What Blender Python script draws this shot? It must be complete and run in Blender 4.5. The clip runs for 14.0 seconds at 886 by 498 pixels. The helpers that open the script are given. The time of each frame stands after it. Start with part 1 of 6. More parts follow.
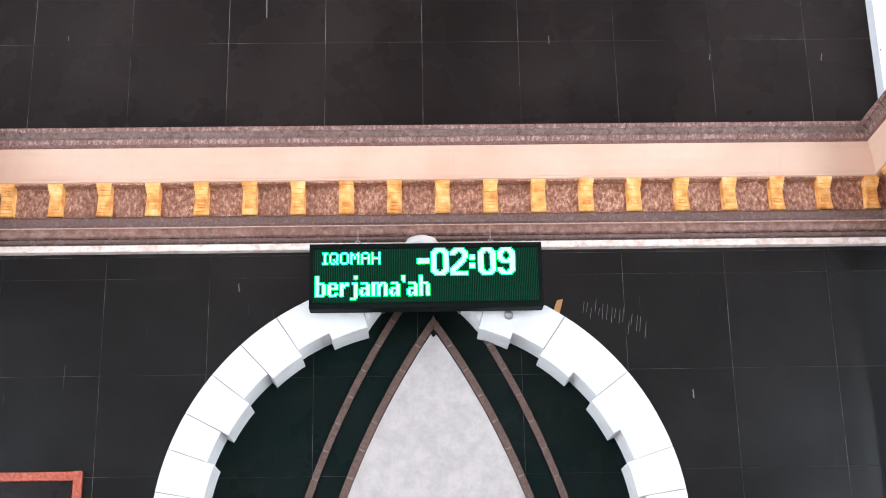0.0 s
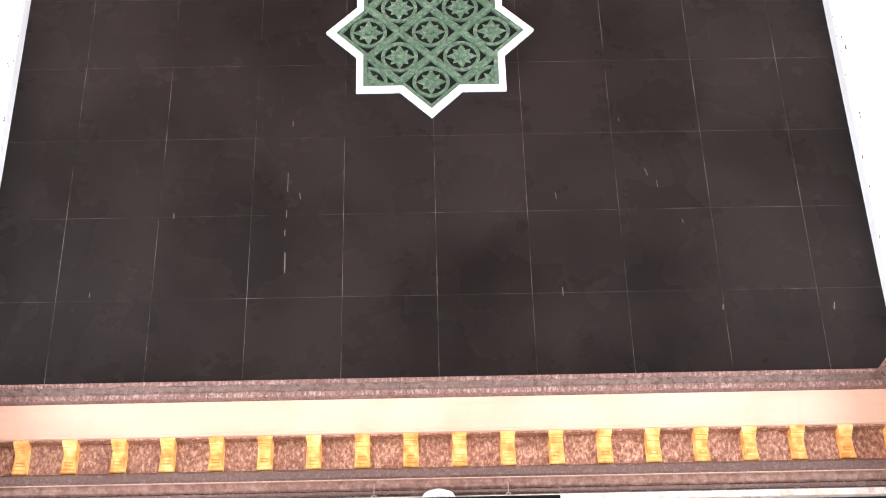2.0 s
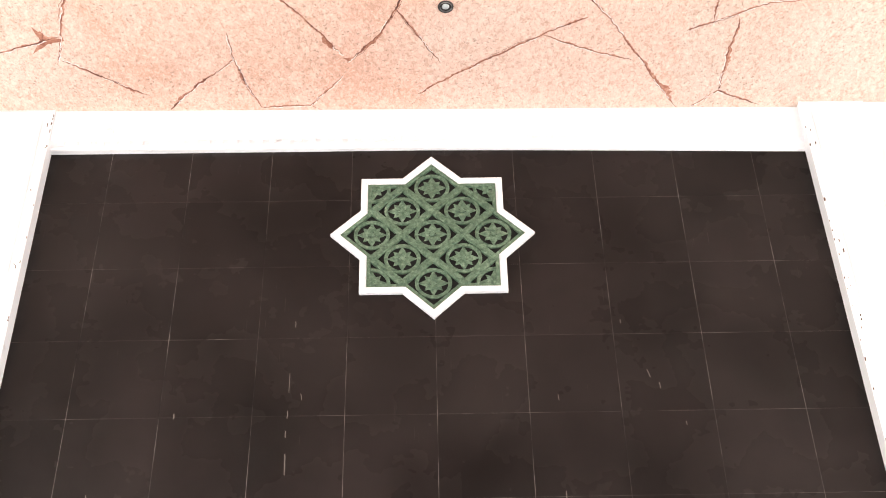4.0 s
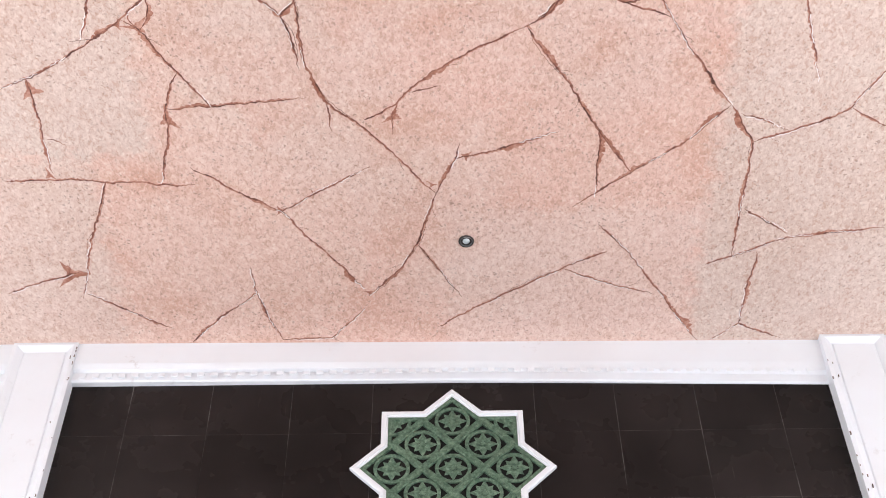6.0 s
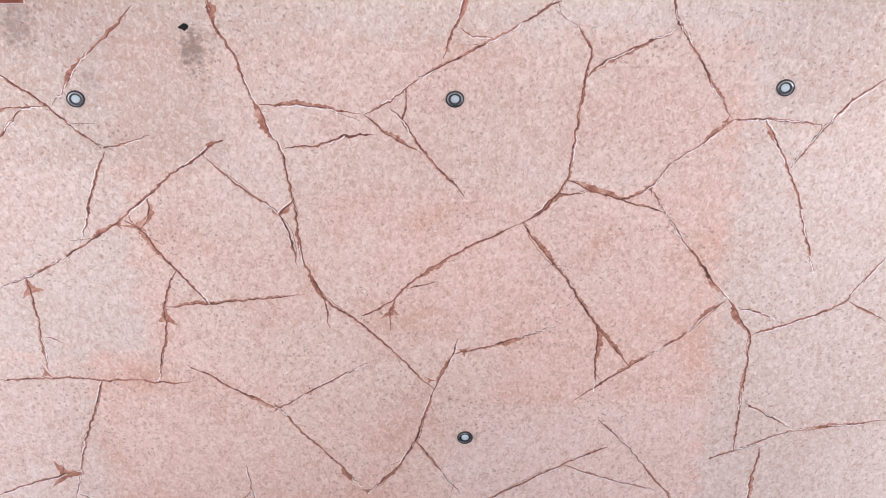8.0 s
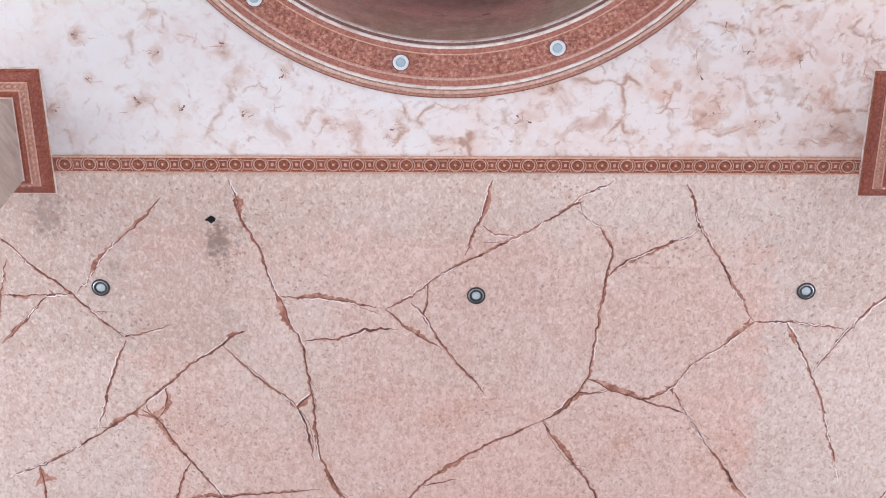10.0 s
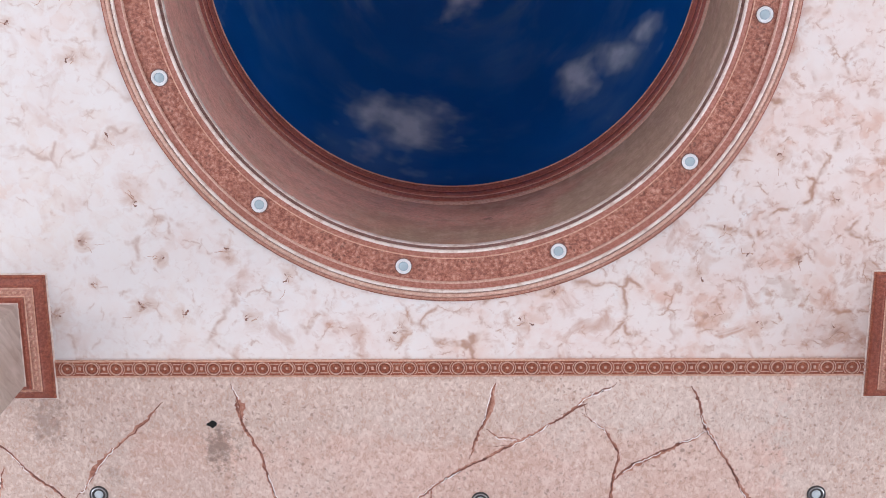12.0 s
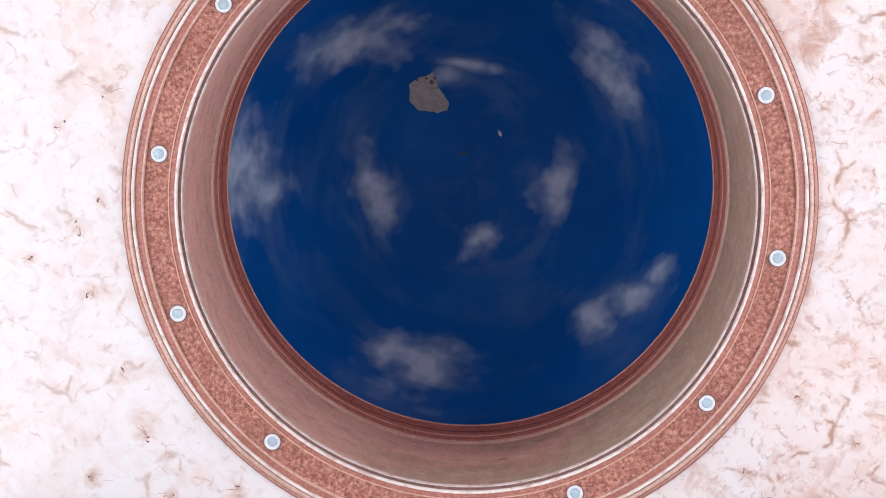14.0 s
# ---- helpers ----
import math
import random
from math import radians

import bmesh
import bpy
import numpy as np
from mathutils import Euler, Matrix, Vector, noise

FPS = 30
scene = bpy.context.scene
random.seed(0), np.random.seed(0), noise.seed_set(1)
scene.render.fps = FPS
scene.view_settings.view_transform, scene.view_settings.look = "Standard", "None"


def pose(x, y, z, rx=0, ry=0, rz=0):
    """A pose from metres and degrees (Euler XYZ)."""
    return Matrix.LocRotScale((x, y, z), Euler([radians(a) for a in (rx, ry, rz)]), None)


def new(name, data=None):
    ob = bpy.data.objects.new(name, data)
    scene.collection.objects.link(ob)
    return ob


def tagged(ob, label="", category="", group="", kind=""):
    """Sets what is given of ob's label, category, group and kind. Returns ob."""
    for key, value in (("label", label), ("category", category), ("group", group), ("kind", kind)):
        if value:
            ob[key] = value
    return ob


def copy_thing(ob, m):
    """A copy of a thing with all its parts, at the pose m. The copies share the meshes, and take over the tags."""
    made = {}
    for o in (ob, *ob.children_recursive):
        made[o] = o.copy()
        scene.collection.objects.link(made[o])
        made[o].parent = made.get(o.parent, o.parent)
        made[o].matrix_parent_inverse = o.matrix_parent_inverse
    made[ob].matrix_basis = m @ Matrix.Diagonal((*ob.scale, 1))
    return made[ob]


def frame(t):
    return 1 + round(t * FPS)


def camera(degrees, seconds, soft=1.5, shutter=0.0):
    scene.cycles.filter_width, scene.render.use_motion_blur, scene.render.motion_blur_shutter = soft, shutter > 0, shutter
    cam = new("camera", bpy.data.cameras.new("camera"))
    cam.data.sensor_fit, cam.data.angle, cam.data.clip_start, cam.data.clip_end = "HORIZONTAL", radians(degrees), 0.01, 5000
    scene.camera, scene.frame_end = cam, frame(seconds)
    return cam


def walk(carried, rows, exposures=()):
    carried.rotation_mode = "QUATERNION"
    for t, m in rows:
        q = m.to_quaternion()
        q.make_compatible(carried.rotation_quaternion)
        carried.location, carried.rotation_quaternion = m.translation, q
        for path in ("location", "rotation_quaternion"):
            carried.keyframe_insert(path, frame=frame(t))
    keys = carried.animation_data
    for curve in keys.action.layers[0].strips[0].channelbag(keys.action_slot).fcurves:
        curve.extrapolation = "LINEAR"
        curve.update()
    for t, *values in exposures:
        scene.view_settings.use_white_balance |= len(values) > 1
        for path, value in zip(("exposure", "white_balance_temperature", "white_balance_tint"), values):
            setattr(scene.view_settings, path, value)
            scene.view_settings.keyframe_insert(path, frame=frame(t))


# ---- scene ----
# A hand-held camera that stands still under the front bay of a mosque and tilts up: front wall, ceiling, dome.
EYE = (0.0, 0.0, 1.6)
cam = camera(37.24, 14.0, 1.0, 0.0)
# seconds, yaw, pitch, roll
TURNS = [
    (0, -1.37, 18.06, -1.07),
    (0.5, -1.29, 20.57, -1.17),
    (1, -0.96, 23.18, -1.26),
    (1.5, -0.79, 26.80, -1.58),
    (2, -0.87, 29.01, -1.45),
    (2.2, -0.88, 29.62, -1.25),
    (4.3, -1.05, 39.25, -1.42),
    (4.5, -1.09, 40.22, -1.49),
    (5, -0.78, 42.65, -1.32),
    (5.5, -0.34, 45.23, -1.10),
    (6, -0.04, 47.87, -0.65),
    (6.5, 0.36, 50.59, -0.03),
    (7, 0.40, 52.79, -0.21),
    (7.5, 0.16, 54.54, -0.10),
    (8, -0.43, 56.37, -1.35),
    (8.2, -0.35, 57.08, -1.52),
    (10.3, 1.87, 66.08, 2.03),
    (10.5, 2.37, 66.82, 2.18),
    (11, 3.40, 68.79, 3.14),
    (11.5, 3.26, 71.23, 3.21),
    (12, 2.52, 73.69, 2.19),
    (12.5, 4.29, 75.86, 4.39),
    (13, 7.01, 78.27, 7.00),
    (13.5, 9.40, 81.08, 9.21),
    (14, 13.17, 83.91, 13.33),
]


def aim(yaw, pitch, roll):
    cy, sy, cp, sp = math.cos(yaw), math.sin(yaw), math.cos(pitch), math.sin(pitch)
    ahead = Vector((-sy * cp, cy * cp, sp))
    right0 = Vector((cy, sy, 0))
    up0 = right0.cross(ahead)
    right = right0 * math.cos(roll) + up0 * math.sin(roll)
    up = up0 * math.cos(roll) - right0 * math.sin(roll)
    m = Matrix((right, up, -ahead)).transposed().to_4x4()
    m.translation = EYE
    return m


# stops, kelvin and tint of the phone's automatic picture
EXPOSURES = [
    (0.0, 0.89, 5780, 4.6), (0.5, 0.97, 5820, 5.4), (1.5, 1.20, 5980, 7), (2.0, 1.34, 6230, 8.8), (4.5, 0.88, 7200, 10.2), (5.0, 0.69, 6920, 10.4), (5.5, 0.53, 6560, 10.0), (6.5, 0.48, 6100, 9.2), (7.5, 0.42, 5880, 8.6),
    (8.0, 0.40, 5830, 8.6), (11.0, 0.18, 5770, 9.5), (12.5, 0.17, 5940, 11.0), (14.0, 0.49, 5850, 10.3),
]
walk(cam, [(t, aim(radians(a), radians(b), radians(c))) for t, a, b, c in TURNS], EXPOSURES)

# ---- daylight through the side openings, and added rear fill lamps ----
world = bpy.data.worlds.new("sky")
scene.world = world
world.use_nodes = True
wn = world.node_tree.nodes
sky = wn.new("ShaderNodeTexSky")
sky.sky_type, sky.sun_disc = "NISHITA", False
sky.sun_elevation, sky.sun_rotation = radians(50), radians(200)
world.node_tree.links.new(sky.outputs["Color"], wn["Background"].inputs["Color"])
wn["Background"].inputs["Strength"].default_value = 0.1

# plan of the place, metres
WALL = 7.455        # face of the black granite
CEIL = 8.683        # underside of the ceiling
PANEL_L, PANEL_R = -2.82, 2.91
ROOM_L, ROOM_R, ROOM_B = -7.2, 7.2, -10.0
DOME_X, DOME_Y = -0.038, 0.499
MID = 0.05          # axis of the front wall

WINDOW_POWER = {4.6: 186.0, 0.5: 196.0, -3.6: 210.0}
REAR_POWER = 330.0


def window_light(name, m, sx, sz, power):
    d = bpy.data.lights.new(name, "AREA")
    d.shape, d.size, d.size_y, d.energy = "RECTANGLE", sx, sz, power
    d.color = (1.0, 0.985, 0.98)
    ob = new(name, d)
    ob.matrix_world = m
    return ob


for wy in (4.6, 0.5, -3.6):
    window_light("window_light", pose(ROOM_L + 0.02, wy, 3.3, 90, 0, -90), 2.6, 4.6, WINDOW_POWER[wy])
    window_light("window_light", pose(ROOM_R - 0.02, wy, 3.3, 90, 0, 90), 2.6, 4.6, WINDOW_POWER[wy])
# unseen rear lamps, added to brighten the front wall and mid ceiling
for wx in (-4.2, 0.0, 4.2):
    window_light("rear_fill_light", pose(wx, ROOM_B + 0.02, 3.3, 90, 0, 180), 2.8, 4.6, REAR_POWER)

# ---- materials ----


def material(name, base, rough=0.6, metal=0.0, spec=0.5):
    m = bpy.data.materials.new(name)
    m.use_nodes = True
    b = m.node_tree.nodes["Principled BSDF"]
    b.inputs["Base Color"].default_value = (*base, 1)
    b.inputs["Roughness"].default_value = rough
    b.inputs["Metallic"].default_value = metal
    b.inputs["Specular IOR Level"].default_value = spec
    return m


class Nodes:
    """Short hand for building a node tree."""

    def __init__(self, m):
        self.t = m.node_tree
        self.b = self.t.nodes["Principled BSDF"]

    def link(self, a, b):
        self.t.links.new(a, b)

    def place(self, scale=(1, 1, 1)):
        g = self.t.nodes.new("ShaderNodeNewGeometry")
        p = self.t.nodes.new("ShaderNodeMapping")
        p.inputs["Scale"].default_value = scale
        self.link(g.outputs["Position"], p.inputs["Vector"])
        return p.outputs["Vector"]

    def noise(self, scale, detail=4.0, rough=0.55, vec=None, distortion=0.0):
        n = self.t.nodes.new("ShaderNodeTexNoise")
        n.inputs["Scale"].default_value = scale
        n.inputs["Detail"].default_value = detail
        n.inputs["Roughness"].default_value = rough
        n.inputs["Distortion"].default_value = distortion
        self.link(vec if vec else self.place(), n.inputs["Vector"])
        return n.outputs["Fac"]

    def shifted(self, by):
        """Positions moved aside, for a pattern of its own."""
        g = self.t.nodes.new("ShaderNodeNewGeometry")
        p = self.t.nodes.new("ShaderNodeMapping")
        p.inputs["Location"].default_value = (by, by * 0.7, by * 1.3)
        self.link(g.outputs["Position"], p.inputs["Vector"])
        return p.outputs["Vector"]

    def ramp(self, fac, *stops):
        r = self.t.nodes.new("ShaderNodeValToRGB")
        e = r.color_ramp.elements
        while len(e) < len(stops):
            e.new(0.5)
        for s, (p, c) in zip(e, stops):
            s.position = p
            s.color = (*c, 1) if isinstance(c, tuple) else (c, c, c, 1)
        self.link(fac, r.inputs["Fac"])
        return r.outputs["Color"]

    def mix(self, fac, a, b, kind="MIX"):
        n = self.t.nodes.new("ShaderNodeMix")
        n.data_type, n.blend_type = "RGBA", kind
        for sock, v in ((n.inputs[0], fac), (n.inputs[6], a), (n.inputs[7], b)):
            if isinstance(v, tuple):
                sock.default_value = (*v, 1)
            elif isinstance(v, (int, float)):
                sock.default_value = v
            else:
                self.link(v, sock)
        return n.outputs[2]

    def math(self, op, a, b=0.0, c=0.0):
        n = self.t.nodes.new("ShaderNodeMath")
        n.operation = op
        for sock, v in zip(n.inputs, (a, b, c)):
            if isinstance(v, (int, float)):
                sock.default_value = v
            else:
                self.link(v, sock)
        return n.outputs[0]

    def color(self, c):
        self.link(c, self.b.inputs["Base Color"])

    def rough(self, c):
        self.link(c, self.b.inputs["Roughness"])

    def bump(self, height, strength=0.3, distance=0.01):
        n = self.t.nodes.new("ShaderNodeBump")
        n.inputs["Strength"].default_value = strength
        n.inputs["Distance"].default_value = distance
        self.link(height, n.inputs["Height"])
        self.link(n.outputs["Normal"], self.b.inputs["Normal"])


def warp(n, scale, amount):
    """Positions pushed about by coloured noise."""
    w = n.t.nodes.new("ShaderNodeTexNoise")
    w.inputs["Scale"].default_value = scale
    w.inputs["Detail"].default_value = 4
    v = n.place()
    n.link(v, w.inputs["Vector"])
    m = n.t.nodes.new("ShaderNodeVectorMath")
    m.operation = "MULTIPLY_ADD"
    n.link(w.outputs["Color"], m.inputs[0])
    m.inputs[1].default_value = (amount, amount, 0)
    n.link(v, m.inputs[2])
    return m.outputs["Vector"]


def granite(name, base_lo, base_hi, spec, gloss=(0.16, 0.40)):
    m = material(name, base_lo, 0.1, 0.0, spec)
    n = Nodes(m)
    info = n.t.nodes.new("ShaderNodeObjectInfo")
    cloud = n.noise(1.3, 5)
    speck = n.noise(120, 3)
    base = n.ramp(cloud, (0.36, base_lo), (0.66, base_hi))
    base = n.mix(n.ramp(speck, (0.64, 0.0), (0.74, 0.5)), base, (0.022, 0.02, 0.019))
    base = n.mix(n.math("MULTIPLY", info.outputs["Random"], 0.22), base, (0.003, 0.003, 0.003))
    # pale drips and scratches, upright and short
    drip = n.noise(1.0, 1, 0.5, n.place((170, 1, 2.8)))
    where = n.noise(2.3, 3)
    mask = n.math("MULTIPLY", n.ramp(drip, (0.735, 0.0), (0.775, 0.55)), n.ramp(where, (0.58, 0.0), (0.65, 0.7)))
    smear = n.noise(0.9, 2, 0.5, n.place((1.0, 1, 2.2)), 0.3)
    base = n.mix(n.ramp(smear, (0.45, 0.0), (0.80, 0.30)), base, (0.022, 0.02, 0.019))
    n.color(n.mix(mask, base, (0.16, 0.15, 0.14)))
    n.rough(n.ramp(n.noise(2.2, 4), (0.3, gloss[0]), (0.7, gloss[1])))
    n.bump(n.noise(1.1, 2), 0.03, 0.02)
    return m


def grout():
    m = material("grout", (0.16, 0.15, 0.14), 0.9)
    n = Nodes(m)
    n.color(n.ramp(n.noise(3.2, 5, 0.6), (0.38, (0.010, 0.009, 0.009)), (0.50, (0.080, 0.073, 0.070)), (0.64, (0.24, 0.22, 0.21))))
    return m


def white_paint(lo, hi):
    m = material("white_paint", (0.8, 0.79, 0.78), 0.45)
    n = Nodes(m)
    base = n.ramp(n.noise(1.1, 5), (0.3, lo), (0.65, hi))
    dirt = n.math("MULTIPLY", n.ramp(n.noise(9.0, 6, 0.65), (0.60, 0.0), (0.74, 0.8)), n.ramp(n.noise(1.7, 3), (0.5, 0.0), (0.7, 1.0)))
    n.color(n.mix(dirt, base, (0.42, 0.36, 0.34)))
    n.bump(n.noise(30, 4), 0.08, 0.004)
    return m


def cast_white():
    m = material("cast_white", (0.8, 0.8, 0.8), 0.55)
    n = Nodes(m)
    info = n.t.nodes.new("ShaderNodeObjectInfo")
    base = n.ramp(n.noise(4.0, 6), (0.32, (0.63, 0.63, 0.635)), (0.6, (0.76, 0.76, 0.765)))
    base = n.mix(n.math("MULTIPLY", info.outputs["Random"], 0.12), base, (0.6, 0.6, 0.62))
    spot = n.ramp(n.noise(26, 2), (0.745, 0.0), (0.77, 0.8))
    n.color(n.mix(spot, base, (0.10, 0.09, 0.08)))
    n.bump(n.noise(40, 4), 0.12, 0.004)
    return m


def brown_stone(name, lo, hi, spots, rough=0.35, scale=60, stretch=(1, 1, 1)):
    """Speckled red-brown stone, half polished."""
    m = material(name, hi, rough)
    n = Nodes(m)
    fine = n.noise(scale, 4, 0.75, n.place(stretch))
    base = n.ramp(fine, (0.36, lo), (0.52, hi), (0.66, spots))
    base = n.mix(n.ramp(n.noise(3.2, 4), (0.4, 0.0), (0.7, 0.35)), base, lo)
    n.color(base)
    n.rough(n.ramp(n.noise(20, 3), (0.35, rough * 0.7), (0.7, min(1.0, rough * 1.6))))
    n.bump(n.noise(55, 4, 0.7), 0.35, 0.004)
    return m


def stucco(name, lo, hi, spots):
    """Rough terracotta stucco with small dark pits."""
    m = brown_stone(name, lo, hi, spots, 0.7, 46)
    n = Nodes(m)
    was = n.b.inputs["Base Color"].links[0].from_socket
    pit = n.t.nodes.new("ShaderNodeTexVoronoi")
    pit.inputs["Scale"].default_value = 40
    n.link(warp(n, 25, 0.05), pit.inputs["Vector"])
    near = n.math("MULTIPLY", n.ramp(pit.outputs["Distance"], (0.20, 0.65), (0.40, 0.0)), n.ramp(n.noise(6, 4), (0.44, 0.1), (0.60, 1.0)))
    n.color(n.mix(near, was, (0.090, 0.030, 0.020)))
    return m


def cream_paint():
    m = material("cream_paint", (0.72, 0.56, 0.44), 0.5)
    n = Nodes(m)
    base = n.ramp(n.noise(2.0, 5), (0.3, (0.62, 0.39, 0.285)), (0.7, (0.70, 0.515, 0.405)))
    run = n.ramp(n.noise(1.0, 3, 0.5, n.place((22, 22, 1.2))), (0.62, 0.0), (0.82, 0.16))
    n.color(n.mix(run, base, (0.46, 0.27, 0.17)))
    return m


def gold_paint():
    m = material("gold_paint", (0.75, 0.42, 0.1), 0.4, 0.15)
    n = Nodes(m)
    n.color(n.ramp(n.noise(14, 5), (0.34, (0.62, 0.25, 0.055)), (0.55, (0.90, 0.49, 0.155)), (0.72, (0.95, 0.68, 0.34))))
    n.bump(n.noise(45, 3), 0.25, 0.004)
    return m


# boards of the stone ceiling that were painted in a cooler or a rosier mix: plan limits, strength, mix
BOARDS = [
    (-9.0, -1.95, 2.6, 5.52, 0.62, 0), (-9.0, -2.40, 5.52, 7.6, 0.45, 0), (1.86, 9.0, 2.6, 7.6, 0.66, 0),
    (0.02, 1.86, 6.02, 7.6, 0.60, 1), (-1.95, 1.86, 2.6, 3.22, 0.55, 0), (-1.40, 1.86, 2.6, 4.30, 0.30, 0), (-1.95, -0.72, 3.38, 4.62, 0.25, 0),
    (-9.0, -1.30, 2.6, 4.05, 0.50, 2), (-1.30, 0.60, 2.6, 3.30, 0.30, 2), (2.05, 9.0, 2.6, 3.75, 0.34, 2),
]


def plaster_stone():
    """Peach plaster brushed like rough stone, painted board by board, with damp stains."""
    m = material("stone_painted_plaster", (0.62, 0.46, 0.39), 0.7)
    n = Nodes(m)
    patch = n.noise(0.55, 3, 0.5)
    base = n.ramp(patch, (0.34, (0.705, 0.505, 0.438)), (0.5, (0.730, 0.478, 0.405)), (0.66, (0.722, 0.452, 0.376)))
    slab = n.t.nodes.new("ShaderNodeTexVoronoi")
    slab.inputs["Scale"].default_value = 0.9
    n.link(warp(n, 1.5, 0.3), slab.inputs["Vector"])
    tint = n.t.nodes.new("ShaderNodeSeparateColor")
    n.link(slab.outputs["Color"], tint.inputs["Color"])
    base = n.mix(n.math("MULTIPLY", tint.outputs["Red"], 0.34), base, (0.741, 0.605, 0.527))
    base = n.mix(n.math("MULTIPLY", tint.outputs["Green"], 0.20), base, (0.680, 0.380, 0.295))
    # clouded brown wash, two sizes
    base = n.mix(n.ramp(n.noise(1.5, 5, 0.6, None, 0.4), (0.48, 0.0), (0.72, 0.70)), base, (0.600, 0.322, 0.235))
    base = n.mix(n.ramp(n.noise(5.5, 5, 0.65), (0.52, 0.0), (0.76, 0.5)), base, (0.583, 0.341, 0.238))
    # cooler boards, their edges ragged by the sponge
    axes = n.t.nodes.new("ShaderNodeSeparateXYZ")
    n.link(n.place(), axes.inputs[0])
    ragged = n.math("MULTIPLY", n.math("SUBTRACT", n.noise(7.0, 5, 0.7), 0.5), 0.55)
    pale_mix = n.ramp(n.noise(0.9, 4), (0.35, (0.600, 0.490, 0.428)), (0.65, (0.650, 0.570, 0.515)))
    for x0, x1, y0, y1, amount, mix in BOARDS:
        inside = None
        for axis, lo, hi in (("X", x0, x1), ("Y", y0, y1)):
            d = n.math("SUBTRACT", (hi - lo) / 2, n.math("ABSOLUTE", n.math("SUBTRACT", axes.outputs[axis], (lo + hi) / 2)))
            inside = d if inside is None else n.math("MINIMUM", inside, d)
        base = n.mix(n.ramp(n.math("ADD", n.math("ADD", inside, ragged), 0.5), (0.44, 0.0), (0.58, amount)), base, (pale_mix, (0.735, 0.560, 0.500), (0.500, 0.375, 0.315))[mix])
    # sponged grain: crumbs drawn out across the room, pale and dark
    coarse = n.noise(1.0, 2, 0.6, n.place((34, 23, 1)), 0.9)
    base = n.mix(n.ramp(coarse, (0.52, 0.0), (0.62, 0.34)), base, (0.880, 0.745, 0.670))
    base = n.mix(n.ramp(coarse, (0.36, 0.55), (0.46, 0.0)), base, (0.520, 0.310, 0.232))
    fine = n.noise(1.0, 2, 0.7, n.place((80, 52, 1)), 0.5)
    base = n.mix(n.ramp(fine, (0.56, 0.0), (0.66, 0.15)), base, (0.900, 0.780, 0.700))
    base = n.mix(n.ramp(fine, (0.33, 0.5), (0.42, 0.0)), base, (0.420, 0.250, 0.190))
    # dark flecks, denser in drifts
    fleck = n.t.nodes.new("ShaderNodeTexVoronoi")
    fleck.voronoi_dimensions = "2D"
    fleck.inputs["Scale"].default_value = 24
    n.link(warp(n, 22, 0.06), fleck.inputs["Vector"])
    pick = n.t.nodes.new("ShaderNodeSeparateColor")
    n.link(fleck.outputs["Color"], pick.inputs["Color"])
    small = n.ramp(fleck.outputs["Distance"], (0.10, 1.0), (0.25, 0.0))
    chosen = n.math("MULTIPLY", n.ramp(pick.outputs["Blue"], (0.60, 0.0), (0.72, 1.0)), n.ramp(n.noise(1.6, 4), (0.40, 0.25), (0.60, 1.0)))
    base = n.mix(n.math("MULTIPLY", n.math("MULTIPLY", small, chosen), 0.66), base, (0.270, 0.160, 0.125))
    pale = n.math("MULTIPLY", n.ramp(fleck.outputs["Distance"], (0.10, 0.32), (0.26, 0.0)), n.ramp(pick.outputs["Blue"], (0.17, 1.0), (0.25, 0.0)))
    base = n.mix(pale, base, (0.918, 0.845, 0.785))
    # damp stains where the plaster has failed
    geo = n.t.nodes.new("ShaderNodeNewGeometry")
    crumbs = n.math("MULTIPLY", n.math("SUBTRACT", n.noise(26, 6, 0.75), 0.5), 3.2)
    stains = [(-1.41, 3.27, 0.14, 0.20, 0.8), (-2.42, 3.12, 0.16, 0.24, 0.5), (-2.05, 3.45, 0.10, 0.10, 0.35)]
    for cx, cy, sx, sy, amount in stains:
        sub = n.t.nodes.new("ShaderNodeMapping")
        sub.vector_type = "TEXTURE"
        sub.inputs["Location"].default_value = (cx, cy, 0)
        sub.inputs["Scale"].default_value = (sx, sy, 1000)
        n.link(geo.outputs["Position"], sub.inputs["Vector"])
        d = n.t.nodes.new("ShaderNodeVectorMath")
        d.operation = "LENGTH"
        n.link(sub.outputs["Vector"], d.inputs[0])
        near = n.math("ADD", n.math("SUBTRACT", 1.0, d.outputs["Value"]), crumbs)
        base = n.mix(n.ramp(near, (0.25, 0.0), (0.75, amount)), base, (0.245, 0.165, 0.135))
    n.color(base)
    n.bump(coarse, 0.4, 0.006)
    return m


def vein_paint():
    m = material("brown_vein_paint", (0.30, 0.12, 0.07), 0.7)
    n = Nodes(m)
    n.color(n.ramp(n.noise(11, 5, 0.7), (0.38, (0.085, 0.030, 0.021)), (0.54, (0.215, 0.078, 0.052)), (0.66, (0.440, 0.195, 0.135))))
    return m


def wash_paint():
    """Thin brown wash that fills the wide joints."""
    m = material("brown_wash_paint", (0.45, 0.24, 0.17), 0.7)
    n = Nodes(m)
    n.color(n.ramp(n.noise(14, 5, 0.7), (0.38, (0.270, 0.098, 0.062)), (0.50, (0.410, 0.180, 0.125)), (0.64, (0.600, 0.350, 0.270))))
    return m


